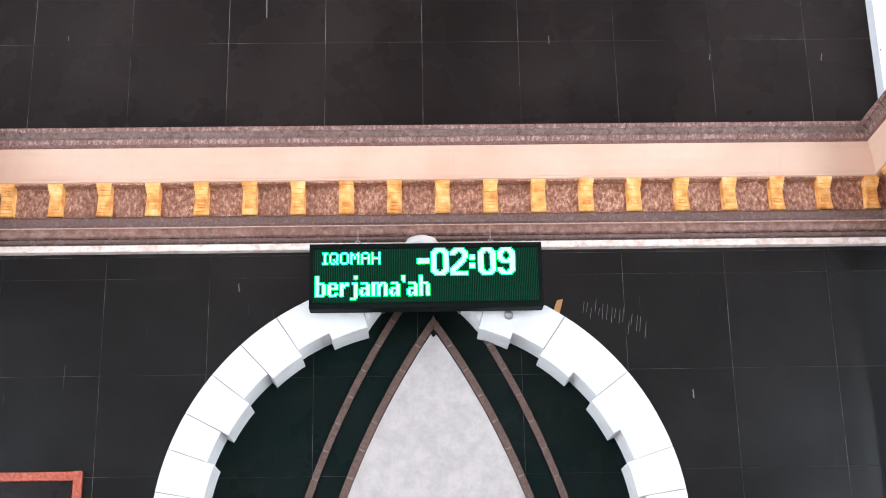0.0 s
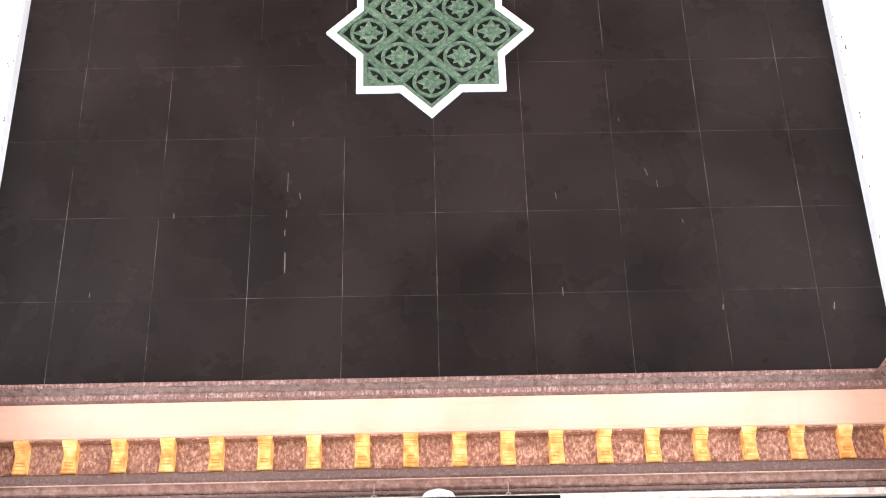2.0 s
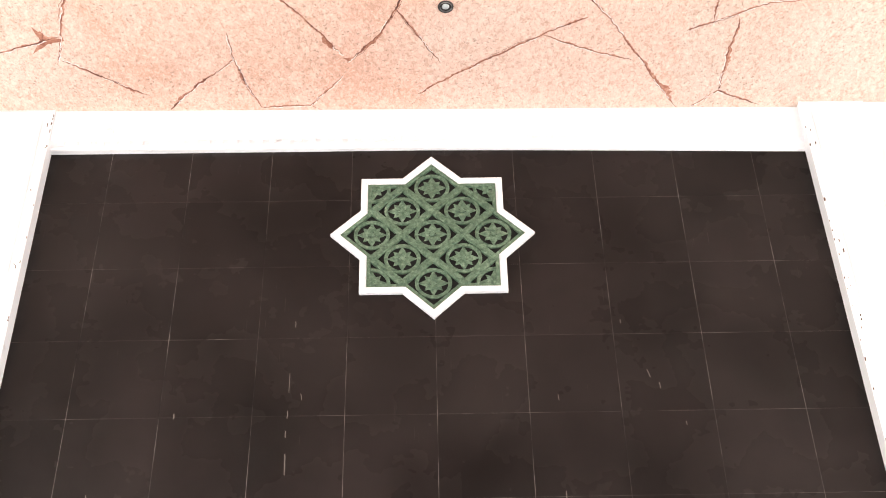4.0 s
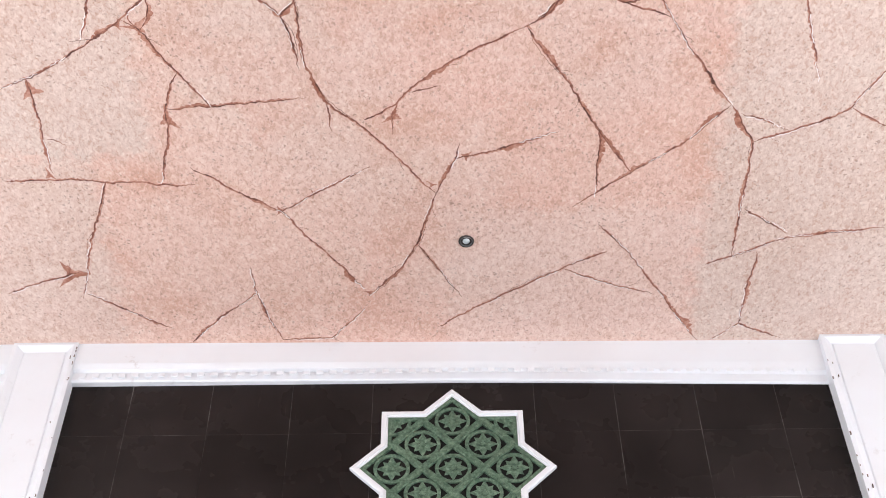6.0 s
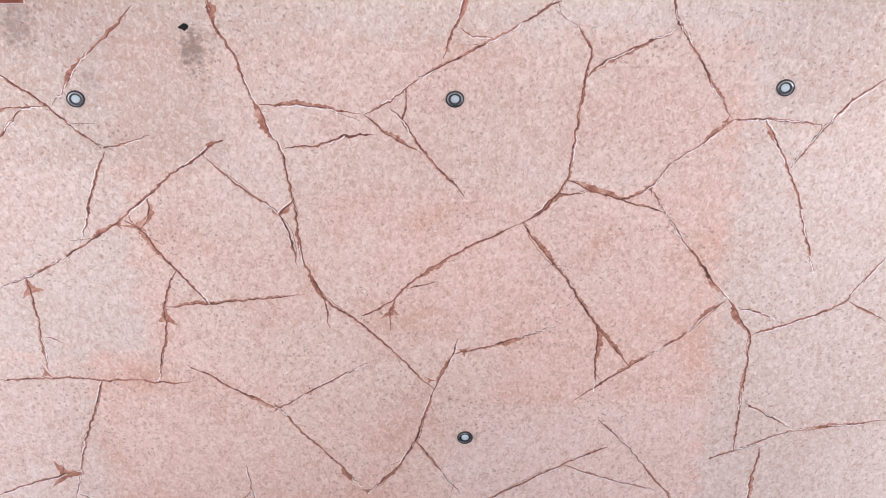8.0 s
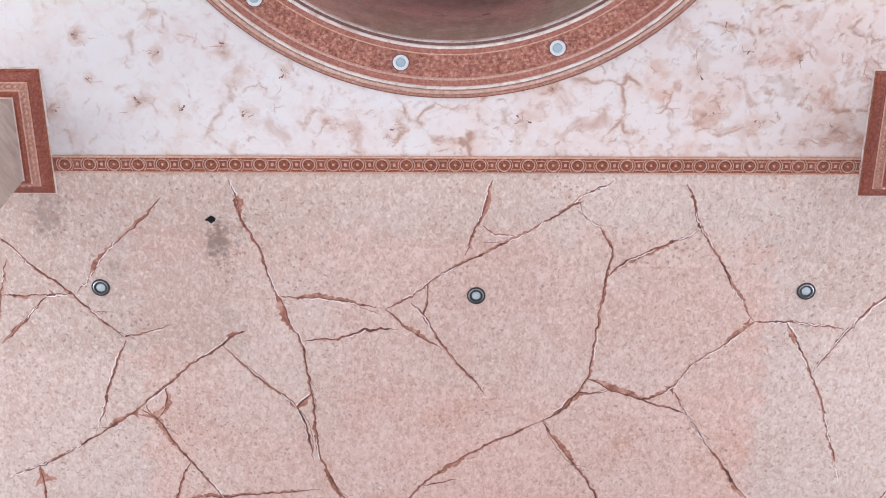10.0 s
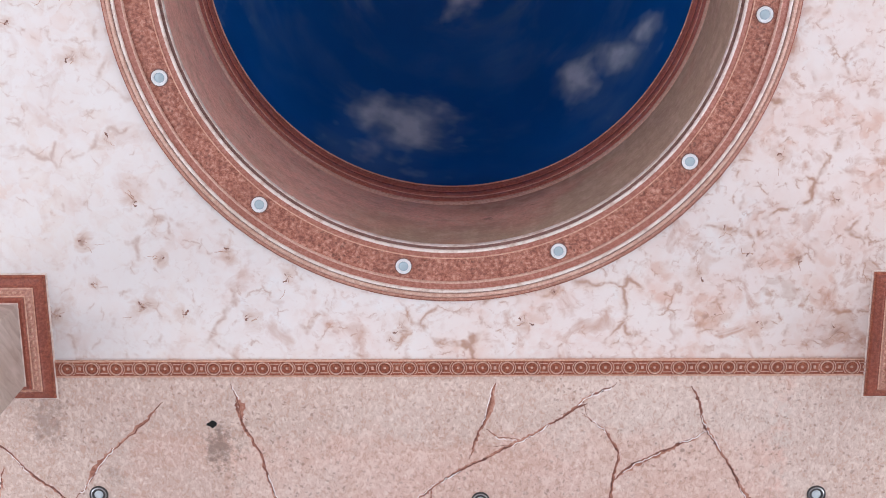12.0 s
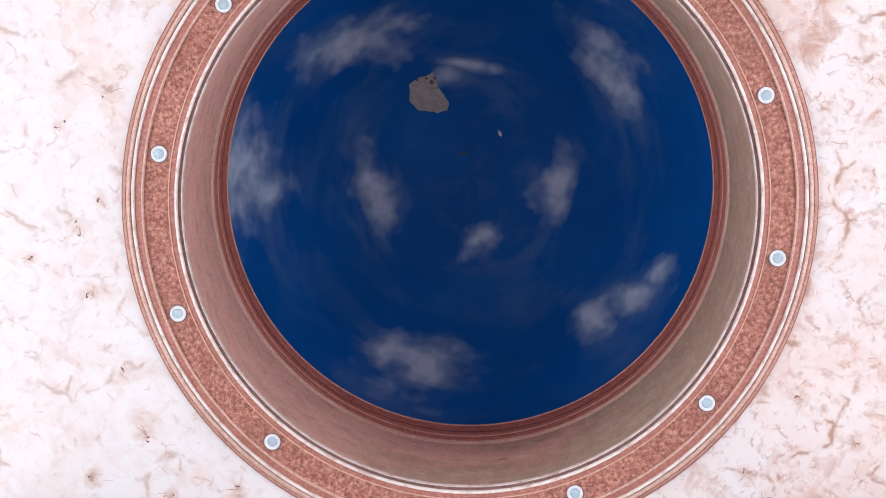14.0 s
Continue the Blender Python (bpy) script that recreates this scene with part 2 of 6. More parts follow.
def marble_paint():
    """White painted marble: pale puffs torn off against rusty clouds, with soft dabs."""
    m = material("marble_painted_plaster", (0.8, 0.75, 0.72), 0.6)
    n = Nodes(m)
    axes = n.t.nodes.new("ShaderNodeSeparateXYZ")
    n.link(n.place(), axes.inputs[0])
    # the half on the right of the prayer wall was painted with a heavier hand
    heavy = n.ramp(n.math("ADD", n.math("MULTIPLY", axes.outputs["X"], 0.17), n.noise(0.6, 2)), (0.36, 0.30), (0.74, 1.0))
    base = n.ramp(n.noise(0.7, 3), (0.40, (0.735, 0.722, 0.724)), (0.62, (0.735, 0.672, 0.638)))
    blush = n.math("MULTIPLY", n.ramp(n.noise(1.7, 4, 0.55, None, 0.3), (0.42, 0.0), (0.68, 0.66)), heavy)
    base = n.mix(blush, base, (0.715, 0.520, 0.465))
    # brushed clouds, and white puffs laid over them with soft edges
    cloud = n.math("MULTIPLY", n.ramp(n.noise(2.6, 4, 0.55, n.shifted(1.7), 0.5), (0.46, 0.0), (0.66, 0.80)), heavy)
    base = n.mix(cloud, base, (0.650, 0.405, 0.325))
    small = n.math("MULTIPLY", n.ramp(n.noise(7.0, 4, 0.55, n.shifted(8.1), 0.5), (0.50, 0.0), (0.70, 0.60)), heavy)
    base = n.mix(small, base, (0.610, 0.370, 0.285))
    white = n.mix(heavy, (0.740, 0.718, 0.716), (0.740, 0.650, 0.622))
    for scale, seed, amount in ((2.3, 0.0, 0.50), (4.6, 5.3, 0.62), (9.5, 11.7, 0.50)):
        puff = n.noise(scale, 3.5, 0.52, n.shifted(seed), 0.3)
        broken = n.math("MULTIPLY", n.ramp(n.noise(scale * 1.9, 4, 0.6, n.shifted(seed + 4.4)), (0.52, 0.0), (0.62, 1.0)), heavy)
        rim = n.math("MULTIPLY", n.ramp(puff, (0.435, 0.0), (0.494, amount * 0.9), (0.516, 0.0)), broken)
        base = n.mix(rim, base, (0.430, 0.220, 0.150))
        base = n.mix(n.ramp(puff, (0.500, 0.0), (0.540, amount), (0.75, amount * 0.6)), base, white)
    # thin broken rust lines that run round the puffs
    for scale, bend, amount in ((2.8, 0.36, 0.85), (6.2, 0.22, 0.62)):
        cell = n.t.nodes.new("ShaderNodeTexVoronoi")
        cell.voronoi_dimensions, cell.feature = "2D", "DISTANCE_TO_EDGE"
        cell.inputs["Scale"].default_value = scale
        n.link(warp(n, scale * 1.1, bend), cell.inputs["Vector"])
        there = n.math("MULTIPLY", n.ramp(n.noise(scale * 1.3, 4, 0.6, n.shifted(scale)), (0.525, 0.0), (0.62, 1.0)), n.math("MULTIPLY_ADD", heavy, 0.7, 0.3))
        base = n.mix(n.math("MULTIPLY", n.ramp(cell.outputs["Distance"], (0.0, 0.50 * amount), (0.14, 0.0)), there), base, (0.610, 0.390, 0.295))
        base = n.mix(n.math("MULTIPLY", n.ramp(cell.outputs["Distance"], (0.010, amount), (0.055, 0.0)), there), base, (0.370, 0.195, 0.130))
    clot = n.math("MULTIPLY", n.ramp(n.noise(5.0, 4, 0.6, n.shifted(3.3), 0.6), (0.56, 0.0), (0.70, 0.75)), heavy)
    base = n.mix(clot, base, (0.450, 0.225, 0.145))
    # soft rusty halos round the single dabs
    geo = n.t.nodes.new("ShaderNodeNewGeometry")
    total = None
    for cx, cy, size in MARKS:
        sub = n.t.nodes.new("ShaderNodeMapping")
        sub.vector_type = "TEXTURE"
        sub.inputs["Location"].default_value = (cx, cy, 0)
        sub.inputs["Rotation"].default_value = (0, 0, cx * 7 + cy * 5)
        sub.inputs["Scale"].default_value = (size * 1.5, size, 1000)
        n.link(geo.outputs["Position"], sub.inputs["Vector"])
        d = n.t.nodes.new("ShaderNodeVectorMath")
        d.operation = "LENGTH"
        n.link(sub.outputs["Vector"], d.inputs[0])
        near = n.math("SUBTRACT", 1.0, d.outputs["Value"])
        total = near if total is None else n.math("MAXIMUM", total, near)
    rag = n.math("SUBTRACT", n.noise(11.0, 4, 0.6, None, 0.8), 0.5)
    dab = n.math("ADD", total, n.math("MULTIPLY", rag, 3.0))
    base = n.mix(n.ramp(dab, (0.15, 0.0), (1.0, 0.50)), base, (0.52, 0.315, 0.225))
    n.color(n.mix(n.ramp(n.math("MULTIPLY", dab, 0.5), (0.46, 0.0), (0.66, 0.70)), base, (0.27, 0.125, 0.085)))
    n.bump(n.noise(30, 4), 0.05, 0.004)
    return m


def drum_paint():
    m = material("drum_plaster", (0.40, 0.29, 0.24), 0.7)
    n = Nodes(m)
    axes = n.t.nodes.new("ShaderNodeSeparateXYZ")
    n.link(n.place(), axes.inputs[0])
    # window light put into the colour: redder and lighter towards -x, olive towards +x
    lit_half = n.math("ADD", n.math("MULTIPLY", axes.outputs["X"], -0.11), n.noise(0.7, 3))
    base = n.ramp(lit_half, (0.34, (0.48, 0.340, 0.240)), (0.42, (0.54, 0.302, 0.220)), (0.54, (0.78, 0.410, 0.335)))
    streak = n.noise(1.0, 4, 0.6, n.place((9, 9, 40)))
    base = n.mix(n.ramp(streak, (0.5, 0.0), (0.75, 0.3)), base, (0.224, 0.150, 0.106))
    base = n.mix(n.ramp(n.noise(45, 4, 0.7), (0.42, 0.35), (0.56, 0.0)), base, (0.306, 0.170, 0.125))
    base = n.mix(n.ramp(n.noise(11, 6, 0.72, n.place((1, 1, 0.45))), (0.46, 0.0), (0.66, 0.50)), base, (0.68, 0.49, 0.395))
    base = n.mix(n.ramp(n.noise(7, 5, 0.7, n.shifted(4.0)), (0.50, 0.0), (0.68, 0.45)), base, (0.30, 0.165, 0.12))
    scuff = n.math("MULTIPLY", n.ramp(n.noise(6, 4, 0.7), (0.62, 0.0), (0.70, 0.6)), n.ramp(n.noise(1.4, 2), (0.5, 0.0), (0.62, 1.0)))
    n.color(n.mix(scuff, base, (0.133, 0.080, 0.058)))
    n.bump(n.noise(20, 3), 0.1, 0.004)
    return m


def column_marble():
    """Grey-beige marble slabs with slanting streaks."""
    m = material("veined_marble_cladding", (0.5, 0.45, 0.42), 0.3)
    n = Nodes(m)
    info = n.t.nodes.new("ShaderNodeObjectInfo")
    slant = n.t.nodes.new("ShaderNodeMapping")
    slant.vector_type = "TEXTURE"
    slant.inputs["Rotation"].default_value = (radians(40), radians(40), 0)
    slant.inputs["Scale"].default_value = (0.25, 0.25, 0.035)
    geo = n.t.nodes.new("ShaderNodeNewGeometry")
    n.link(geo.outputs["Position"], slant.inputs["Vector"])
    band = n.noise(1.0, 5, 0.6, slant.outputs["Vector"], 0.7)
    base = n.ramp(band, (0.32, (0.33, 0.24, 0.19)), (0.5, (0.46, 0.37, 0.315)), (0.66, (0.58, 0.48, 0.43)))
    base = n.mix(n.ramp(n.noise(2.2, 4), (0.45, 0.0), (0.7, 0.4)), base, (0.38, 0.29, 0.235))
    n.color(n.mix(n.math("MULTIPLY", info.outputs["Random"], 0.25), base, (0.42, 0.37, 0.345)))
    return m


def niche_marble():
    m = material("grey_white_marble", (0.6, 0.58, 0.58), 0.4)
    n = Nodes(m)
    base = n.ramp(n.noise(12, 6, 0.7), (0.35, (0.37, 0.345, 0.34)), (0.62, (0.47, 0.44, 0.43)))
    n.color(base)
    return m


def sky_paint():
    """Deep blue dome paint; soft grey clouds in bands round the axis."""
    m = material("sky_painted_dome", (0.005, 0.05, 0.22), 0.55, 0.0, 0.12)
    n = Nodes(m)
    base = n.ramp(n.noise(1.2, 4), (0.3, (0.004, 0.080, 0.335)), (0.7, (0.007, 0.104, 0.405)))
    geo = n.t.nodes.new("ShaderNodeNewGeometry")
    puff = n.noise(4.2, 2.2, 0.5)
    total = None
    # clouds: place on the plan round the dome's axis, half sizes and turn
    for cx, cy, sx, sy, turn in CLOUDS:
        sub = n.t.nodes.new("ShaderNodeMapping")
        sub.vector_type = "TEXTURE"
        sub.inputs["Location"].default_value = (cx, cy, 0)
        sub.inputs["Rotation"].default_value = (0, 0, radians(turn))
        sub.inputs["Scale"].default_value = (sx, sy, 1000)
        n.link(geo.outputs["Position"], sub.inputs["Vector"])
        d = n.t.nodes.new("ShaderNodeVectorMath")
        d.operation = "LENGTH"
        n.link(sub.outputs["Vector"], d.inputs[0])
        near = n.math("SUBTRACT", 1.0, d.outputs["Value"])
        total = near if total is None else n.math("MAXIMUM", total, near)
    # thin streaks brushed round the axis
    sub = n.t.nodes.new("ShaderNodeMapping")
    sub.inputs["Location"].default_value = (-DOME_X, -DOME_Y, 0)
    n.link(geo.outputs["Position"], sub.inputs["Vector"])
    xyz = n.t.nodes.new("ShaderNodeSeparateXYZ")
    n.link(sub.outputs["Vector"], xyz.inputs[0])
    way = n.math("ARCTAN2", xyz.outputs["Y"], xyz.outputs["X"])
    far = n.math("SQRT", n.math("ADD", n.math("MULTIPLY", xyz.outputs["X"], xyz.outputs["X"]), n.math("MULTIPLY", xyz.outputs["Y"], xyz.outputs["Y"])))
    polar = n.t.nodes.new("ShaderNodeCombineXYZ")
    n.link(n.math("MULTIPLY", far, 4.6), polar.inputs[0])
    n.link(n.math("MULTIPLY", n.math("COSINE", way), 1.5), polar.inputs[1])
    n.link(n.math("MULTIPLY", n.math("SINE", way), 1.5), polar.inputs[2])
    arcs = n.noise(1.0, 4, 0.55, polar.outputs[0], 0.3)
    veil = n.ramp(n.noise(1.0, 3), (0.40, 0.25), (0.62, 1.0))
    base = n.mix(n.math("MULTIPLY", n.ramp(arcs, (0.46, 0.0), (0.70, 0.34)), veil), base, (0.12, 0.21, 0.37))
    wide = n.math("ADD", total, n.math("MULTIPLY", n.math("SUBTRACT", arcs, 0.5), 3.4))
    base = n.mix(n.ramp(n.math("MULTIPLY_ADD", wide, 0.5, 0.4), (0.14, 0.0), (0.50, 0.20), (0.95, 0.6)), base, (0.20, 0.29, 0.44))
    lump = n.math("ADD", n.math("ADD", n.math("ADD", total, 0.14), n.math("MULTIPLY", n.math("SUBTRACT", puff, 0.5), 2.2)), n.math("MULTIPLY", n.math("SUBTRACT", arcs, 0.5), 1.3))
    cover = n.ramp(lump, (-0.0, 0.0), (0.45, 0.30), (1.0, 1.0))
    cover = n.math("MULTIPLY", cover, n.ramp(n.noise(9.0, 3, 0.5), (0.36, 0.72), (0.56, 1.0)))
    n.color(n.mix(cover, base, (0.47, 0.57, 0.72)))
    return m

# rusty marks dabbed on the painted marble: plan place and size
MARKS = [
    (-2.12, 2.03, 0.07), (-2.08, 2.26, 0.05), (-1.80, 2.39, 0.09), (-1.58, 2.43, 0.06), (-1.30, 2.08, 0.07),
    (-1.68, 2.11, 0.06), (-2.30, 2.46, 0.10), (-0.97, 2.23, 0.07), (-1.19, 2.49, 0.08), (-0.33, 2.54, 0.08),
    (-0.39, 2.60, 0.05), (0.53, 2.33, 0.06), (0.37, 2.51, 0.07), (1.35, 2.23, 0.10), (1.61, 2.10, 0.06), (1.72, 2.53, 0.09),
    (1.42, 2.48, 0.10), (2.15, 2.57, 0.10), (1.91, 2.13, 0.05), (-2.44, 0.80, 0.06), (-2.09, 0.98, 0.08), (-2.02, 0.49, 0.08),
    (-2.17, 0.62, 0.08), (-1.98, -0.10, 0.09), (-2.24, 0.08, 0.06), (-1.94, 1.44, 0.07), (-1.81, 1.78, 0.07), (2.08, 1.80, 0.06),
    (1.78, 1.55, 0.07), (1.48, 1.98, 0.06),
]
# soft clouds of the dome's painting: plan place, half sizes, turn
CLOUDS = [
    (-0.42, 1.86, 0.40, 0.19, 10), (-0.66, 1.79, 0.24, 0.14, 0),
    (0.88, 1.53, 0.17, 0.17, -10), (1.17, 1.35, 0.22, 0.09, -40), (1.33, 1.16, 0.15, 0.07, -52),
    (-0.78, 0.60, 0.14, 0.28, -14), (-0.74, 0.72, 0.15, 0.15, 0), (0.64, 0.58, 0.13, 0.28, 10), (0.60, 0.68, 0.16, 0.13, 0), (0.01, 1.0, 0.18, 0.12, -18),
    (-0.81, -0.52, 0.40, 0.17, -18), (0.95, -0.40, 0.15, 0.46, -32),
    (-1.68, 0.42, 0.22, 0.58, 0), (-1.52, 0.58, 0.11, 0.16, 0), (-0.22, -0.28, 0.13, 0.08, -15), (-0.06, -0.37, 0.24, 0.045, 8),
]

GRANITE = granite("black_granite", (0.0114, 0.0093, 0.0092), (0.0240, 0.0193, 0.0191), 0.13)
LOWER_GRANITE = granite("blue_black_granite", (0.0078, 0.0082, 0.0086), (0.0150, 0.0152, 0.0156), 0.20, (0.08, 0.24))
# niche shade and the display's green spill are put into this granite's colour
NICHE_GRANITE = granite("niche_shade_granite", (0.0012, 0.0060, 0.0052), (0.0026, 0.0090, 0.0080), 0.07)
GROUT, CAST = grout(), cast_white()
WHITE = white_paint((0.80, 0.825, 0.87), (0.83, 0.88, 0.94))
CROWN = brown_stone("brown_granite", (0.13, 0.064, 0.054), (0.26, 0.150, 0.132), (0.54, 0.41, 0.38), 0.35, 40, (1.5, 1.5, 0.5))
HOLLOW = brown_stone("grey_brown_granite", (0.12, 0.076, 0.066), (0.19, 0.124, 0.108), (0.27, 0.19, 0.17), 0.3, 40)
FRIEZE = brown_stone("speckled_brown_granite", (0.15, 0.058, 0.036), (0.38, 0.175, 0.115), (0.72, 0.47, 0.34), 0.4, 44, (1.3, 1.3, 0.8))
DARK_LEDGE = brown_stone("dark_polished_granite", (0.10, 0.062, 0.055), (0.15, 0.094, 0.085), (0.20, 0.135, 0.125), 0.2)
LEDGE = brown_stone("rose_brown_granite", (0.15, 0.080, 0.062), (0.235, 0.128, 0.102), (0.34, 0.21, 0.175), 0.25, 25)
MORTAR = brown_stone("pale_mortar", (0.16, 0.11, 0.095), (0.24, 0.17, 0.15), (0.32, 0.24, 0.21), 0.9)
RIB = brown_stone("rib_brown_stone", (0.065, 0.036, 0.028), (0.105, 0.062, 0.05), (0.15, 0.095, 0.078), 0.4)
RING = stucco("terracotta_stucco", (0.19, 0.062, 0.042), (0.40, 0.155, 0.108), (0.60, 0.33, 0.255))
MOULD = brown_stone("red_brown_moulding_paint", (0.175, 0.036, 0.019), (0.29, 0.069, 0.038), (0.37, 0.12, 0.072), 0.4)
ROSE = brown_stone("pale_rose_moulding_paint", (0.52, 0.27, 0.19), (0.65, 0.38, 0.285), (0.73, 0.50, 0.40), 0.45)
CREAM, GOLD, STONE, VEIN, WASH = cream_paint(), gold_paint(), plaster_stone(), vein_paint(), wash_paint()
MARBLE, DRUM, SKY, COLUMN, NICHE = marble_paint(), drum_paint(), sky_paint(), column_marble(), niche_marble()
LINE_WHITE = brown_stone("white_line_paint", (0.58, 0.43, 0.37), (0.80, 0.70, 0.65), (0.82, 0.75, 0.71), 0.5, 14)
SCRATCH = material("dried_cement_drip", (0.20, 0.18, 0.165), 0.8)
TRAIL = brown_stone("rust_trail_paint", (0.34, 0.18, 0.13), (0.50, 0.31, 0.24), (0.66, 0.50, 0.43), 0.7, 18)
DAB = brown_stone("rusty_dab_paint", (0.14, 0.068, 0.050), (0.24, 0.120, 0.088), (0.38, 0.21, 0.155), 0.7)
CHIP = material("pale_chipped_paint", (0.88, 0.82, 0.80), 0.6)
BLACK = material("black_plastic", (0.004, 0.006, 0.006), 0.6, 0.0, 0.06)
STRIP_PAINT = brown_stone("orange_brown_strip_paint", (0.19, 0.044, 0.020), (0.31, 0.084, 0.042), (0.43, 0.155, 0.088), 0.45)
DARK = material("void_shade_iron_black", (0.004, 0.004, 0.004), 0.9)
STEEL = material("brushed_steel", (0.42, 0.42, 0.44), 0.3, 1.0)
DARK_STEEL = material("dark_steel", (0.08, 0.075, 0.075), 0.4, 0.6)
LAMP_WHITE = material("white_enamel", (0.82, 0.82, 0.84), 0.35)
GLASS = material("frosted_lamp_glass", (0.40, 0.48, 0.53), 0.25)
DULL_GLASS = material("pale_lamp_glass", (0.50, 0.55, 0.58), 0.3)
RIM = brown_stone("red_brown_rim_paint", (0.30, 0.085, 0.058), (0.45, 0.140, 0.100), (0.56, 0.22, 0.165), 0.4)
RIM_DARK = brown_stone("dark_red_rim_paint", (0.16, 0.040, 0.028), (0.25, 0.068, 0.048), (0.34, 0.11, 0.085), 0.4)
PALE = brown_stone("pale_cream_rose_paint", (0.50, 0.28, 0.215), (0.63, 0.40, 0.325), (0.72, 0.52, 0.44), 0.5)
BAND = brown_stone("dusty_terracotta_paint", (0.29, 0.098, 0.068), (0.41, 0.165, 0.122), (0.52, 0.25, 0.20), 0.5)
DARK_LINE = brown_stone("dark_brown_line_paint", (0.13, 0.060, 0.048), (0.20, 0.10, 0.085), (0.28, 0.16, 0.14), 0.6)
OUTER = brown_stone("rose_brown_ring_paint", (0.34, 0.15, 0.105), (0.48, 0.235, 0.175), (0.60, 0.35, 0.275), 0.5)
GREEN = brown_stone("green_painted_cast", (0.042, 0.086, 0.058), (0.108, 0.186, 0.126), (0.20, 0.30, 0.215), 0.5, 30)
RED = brown_stone("red_stained_wood", (0.26, 0.040, 0.020), (0.46, 0.085, 0.042), (0.58, 0.17, 0.095), 0.3)
TAPE = material("brown_tape", (0.42, 0.22, 0.08), 0.5)
RUST = brown_stone("dark_rust", (0.09, 0.06, 0.05), (0.15, 0.10, 0.085), (0.22, 0.16, 0.13), 0.9)
PEEL = brown_stone("bare_grey_cement", (0.30, 0.30, 0.30), (0.38, 0.38, 0.38), (0.44, 0.44, 0.44), 0.9, 20)
FLOOR = brown_stone("cream_floor_tile", (0.64, 0.625, 0.61), (0.70, 0.685, 0.67), (0.74, 0.725, 0.71), 0.25)
WALLS = white_paint((0.78, 0.78, 0.80), (0.83, 0.84, 0.87))
WALLS.name = "painted_wall"

# emissive green for the painted glow round each dot
LED_HALO = material("led_green_halo", (0.02, 0.4, 0.15), 0.5)
LED_HALO.node_tree.nodes["Principled BSDF"].inputs["Emission Color"].default_value = (0.0, 1.0, 0.13, 1)
LED_HALO.node_tree.nodes["Principled BSDF"].inputs["Emission Strength"].default_value = 1.5
LED_CORE = material("led_green_core", (0.1, 0.6, 0.3), 0.5)
LED_CORE.node_tree.nodes["Principled BSDF"].inputs["Emission Color"].default_value = (0.24, 1.0, 0.36, 1)
LED_CORE.node_tree.nodes["Principled BSDF"].inputs["Emission Strength"].default_value = 2.2


# ---- mesh helpers ----


def mesh_from(name, bm, mat, smooth=False):
    bmesh.ops.recalc_face_normals(bm, faces=bm.faces[:])
    me = bpy.data.meshes.new(name)
    bm.to_mesh(me)
    bm.free()
    for m in mat if isinstance(mat, (list, tuple)) else (mat,):
        me.materials.append(m)
    if smooth:
        me.polygons.foreach_set("use_smooth", [True] * len(me.polygons))
    return me


def part(name, bm, mat, parent=None, label="", smooth=False):
    ob = new(name, mesh_from(name, bm, mat, smooth))
    ob.parent = parent
    if label:
        ob["label"] = label
    return ob


def piece(name, me, parent, at=(0, 0, 0), rz=0.0):
    ob = new(name, me)
    ob.parent = parent
    ob.matrix_basis = pose(*at, 0, 0, rz)
    return ob


def thing(name, at, label, category, group="", kind=""):
    ob = new(name)
    ob.location = at
    return tagged(ob, label, category, group, kind)


def box(bm, x0, x1, y0, y1, z0, z1, bevel=0.0, mi=0):
    v = [bm.verts.new((x, y, z)) for x in (x0, x1) for y in (y0, y1) for z in (z0, z1)]
    fs = [bm.faces.new([v[i] for i in q]) for q in ((0, 1, 3, 2), (4, 6, 7, 5), (0, 4, 5, 1), (2, 3, 7, 6), (0, 2, 6, 4), (1, 5, 7, 3))]
    for f in fs:
        f.material_index = mi
    if bevel:
        es = {e for f in fs for e in f.edges}
        bmesh.ops.bevel(bm, geom=list(es), offset=bevel, segments=1, affect="EDGES")


def box_bm(*a, **k):
    bm = bmesh.new()
    box(bm, *a, **k)
    return bm


def lathe(bm, profile, segs=96, closed=True, cx=0.0, cy=0.0):
    """Turns a profile of (radius, z) round the upright through (cx, cy)."""
    rings = []
    for r, z in profile:
        if r < 1e-6:
            rings.append([bm.verts.new((cx, cy, z))] * segs)
        else:
            rings.append([bm.verts.new((cx + r * math.cos(2 * math.pi * i / segs), cy + r * math.sin(2 * math.pi * i / segs), z)) for i in range(segs)])
    n = len(rings)
    for k in range(n if closed else n - 1):
        a, b = rings[k], rings[(k + 1) % n]
        for i in range(segs):
            j = (i + 1) % segs
            q = []
            for v in (a[i], a[j], b[j], b[i]):
                if v not in q:
                    q.append(v)
            if len(q) > 2:
                bm.faces.new(q)


def lathe_bm(profile, segs=96, closed=True, cx=0.0, cy=0.0):
    bm = bmesh.new()
    lathe(bm, profile, segs, closed, cx, cy)
    return bm


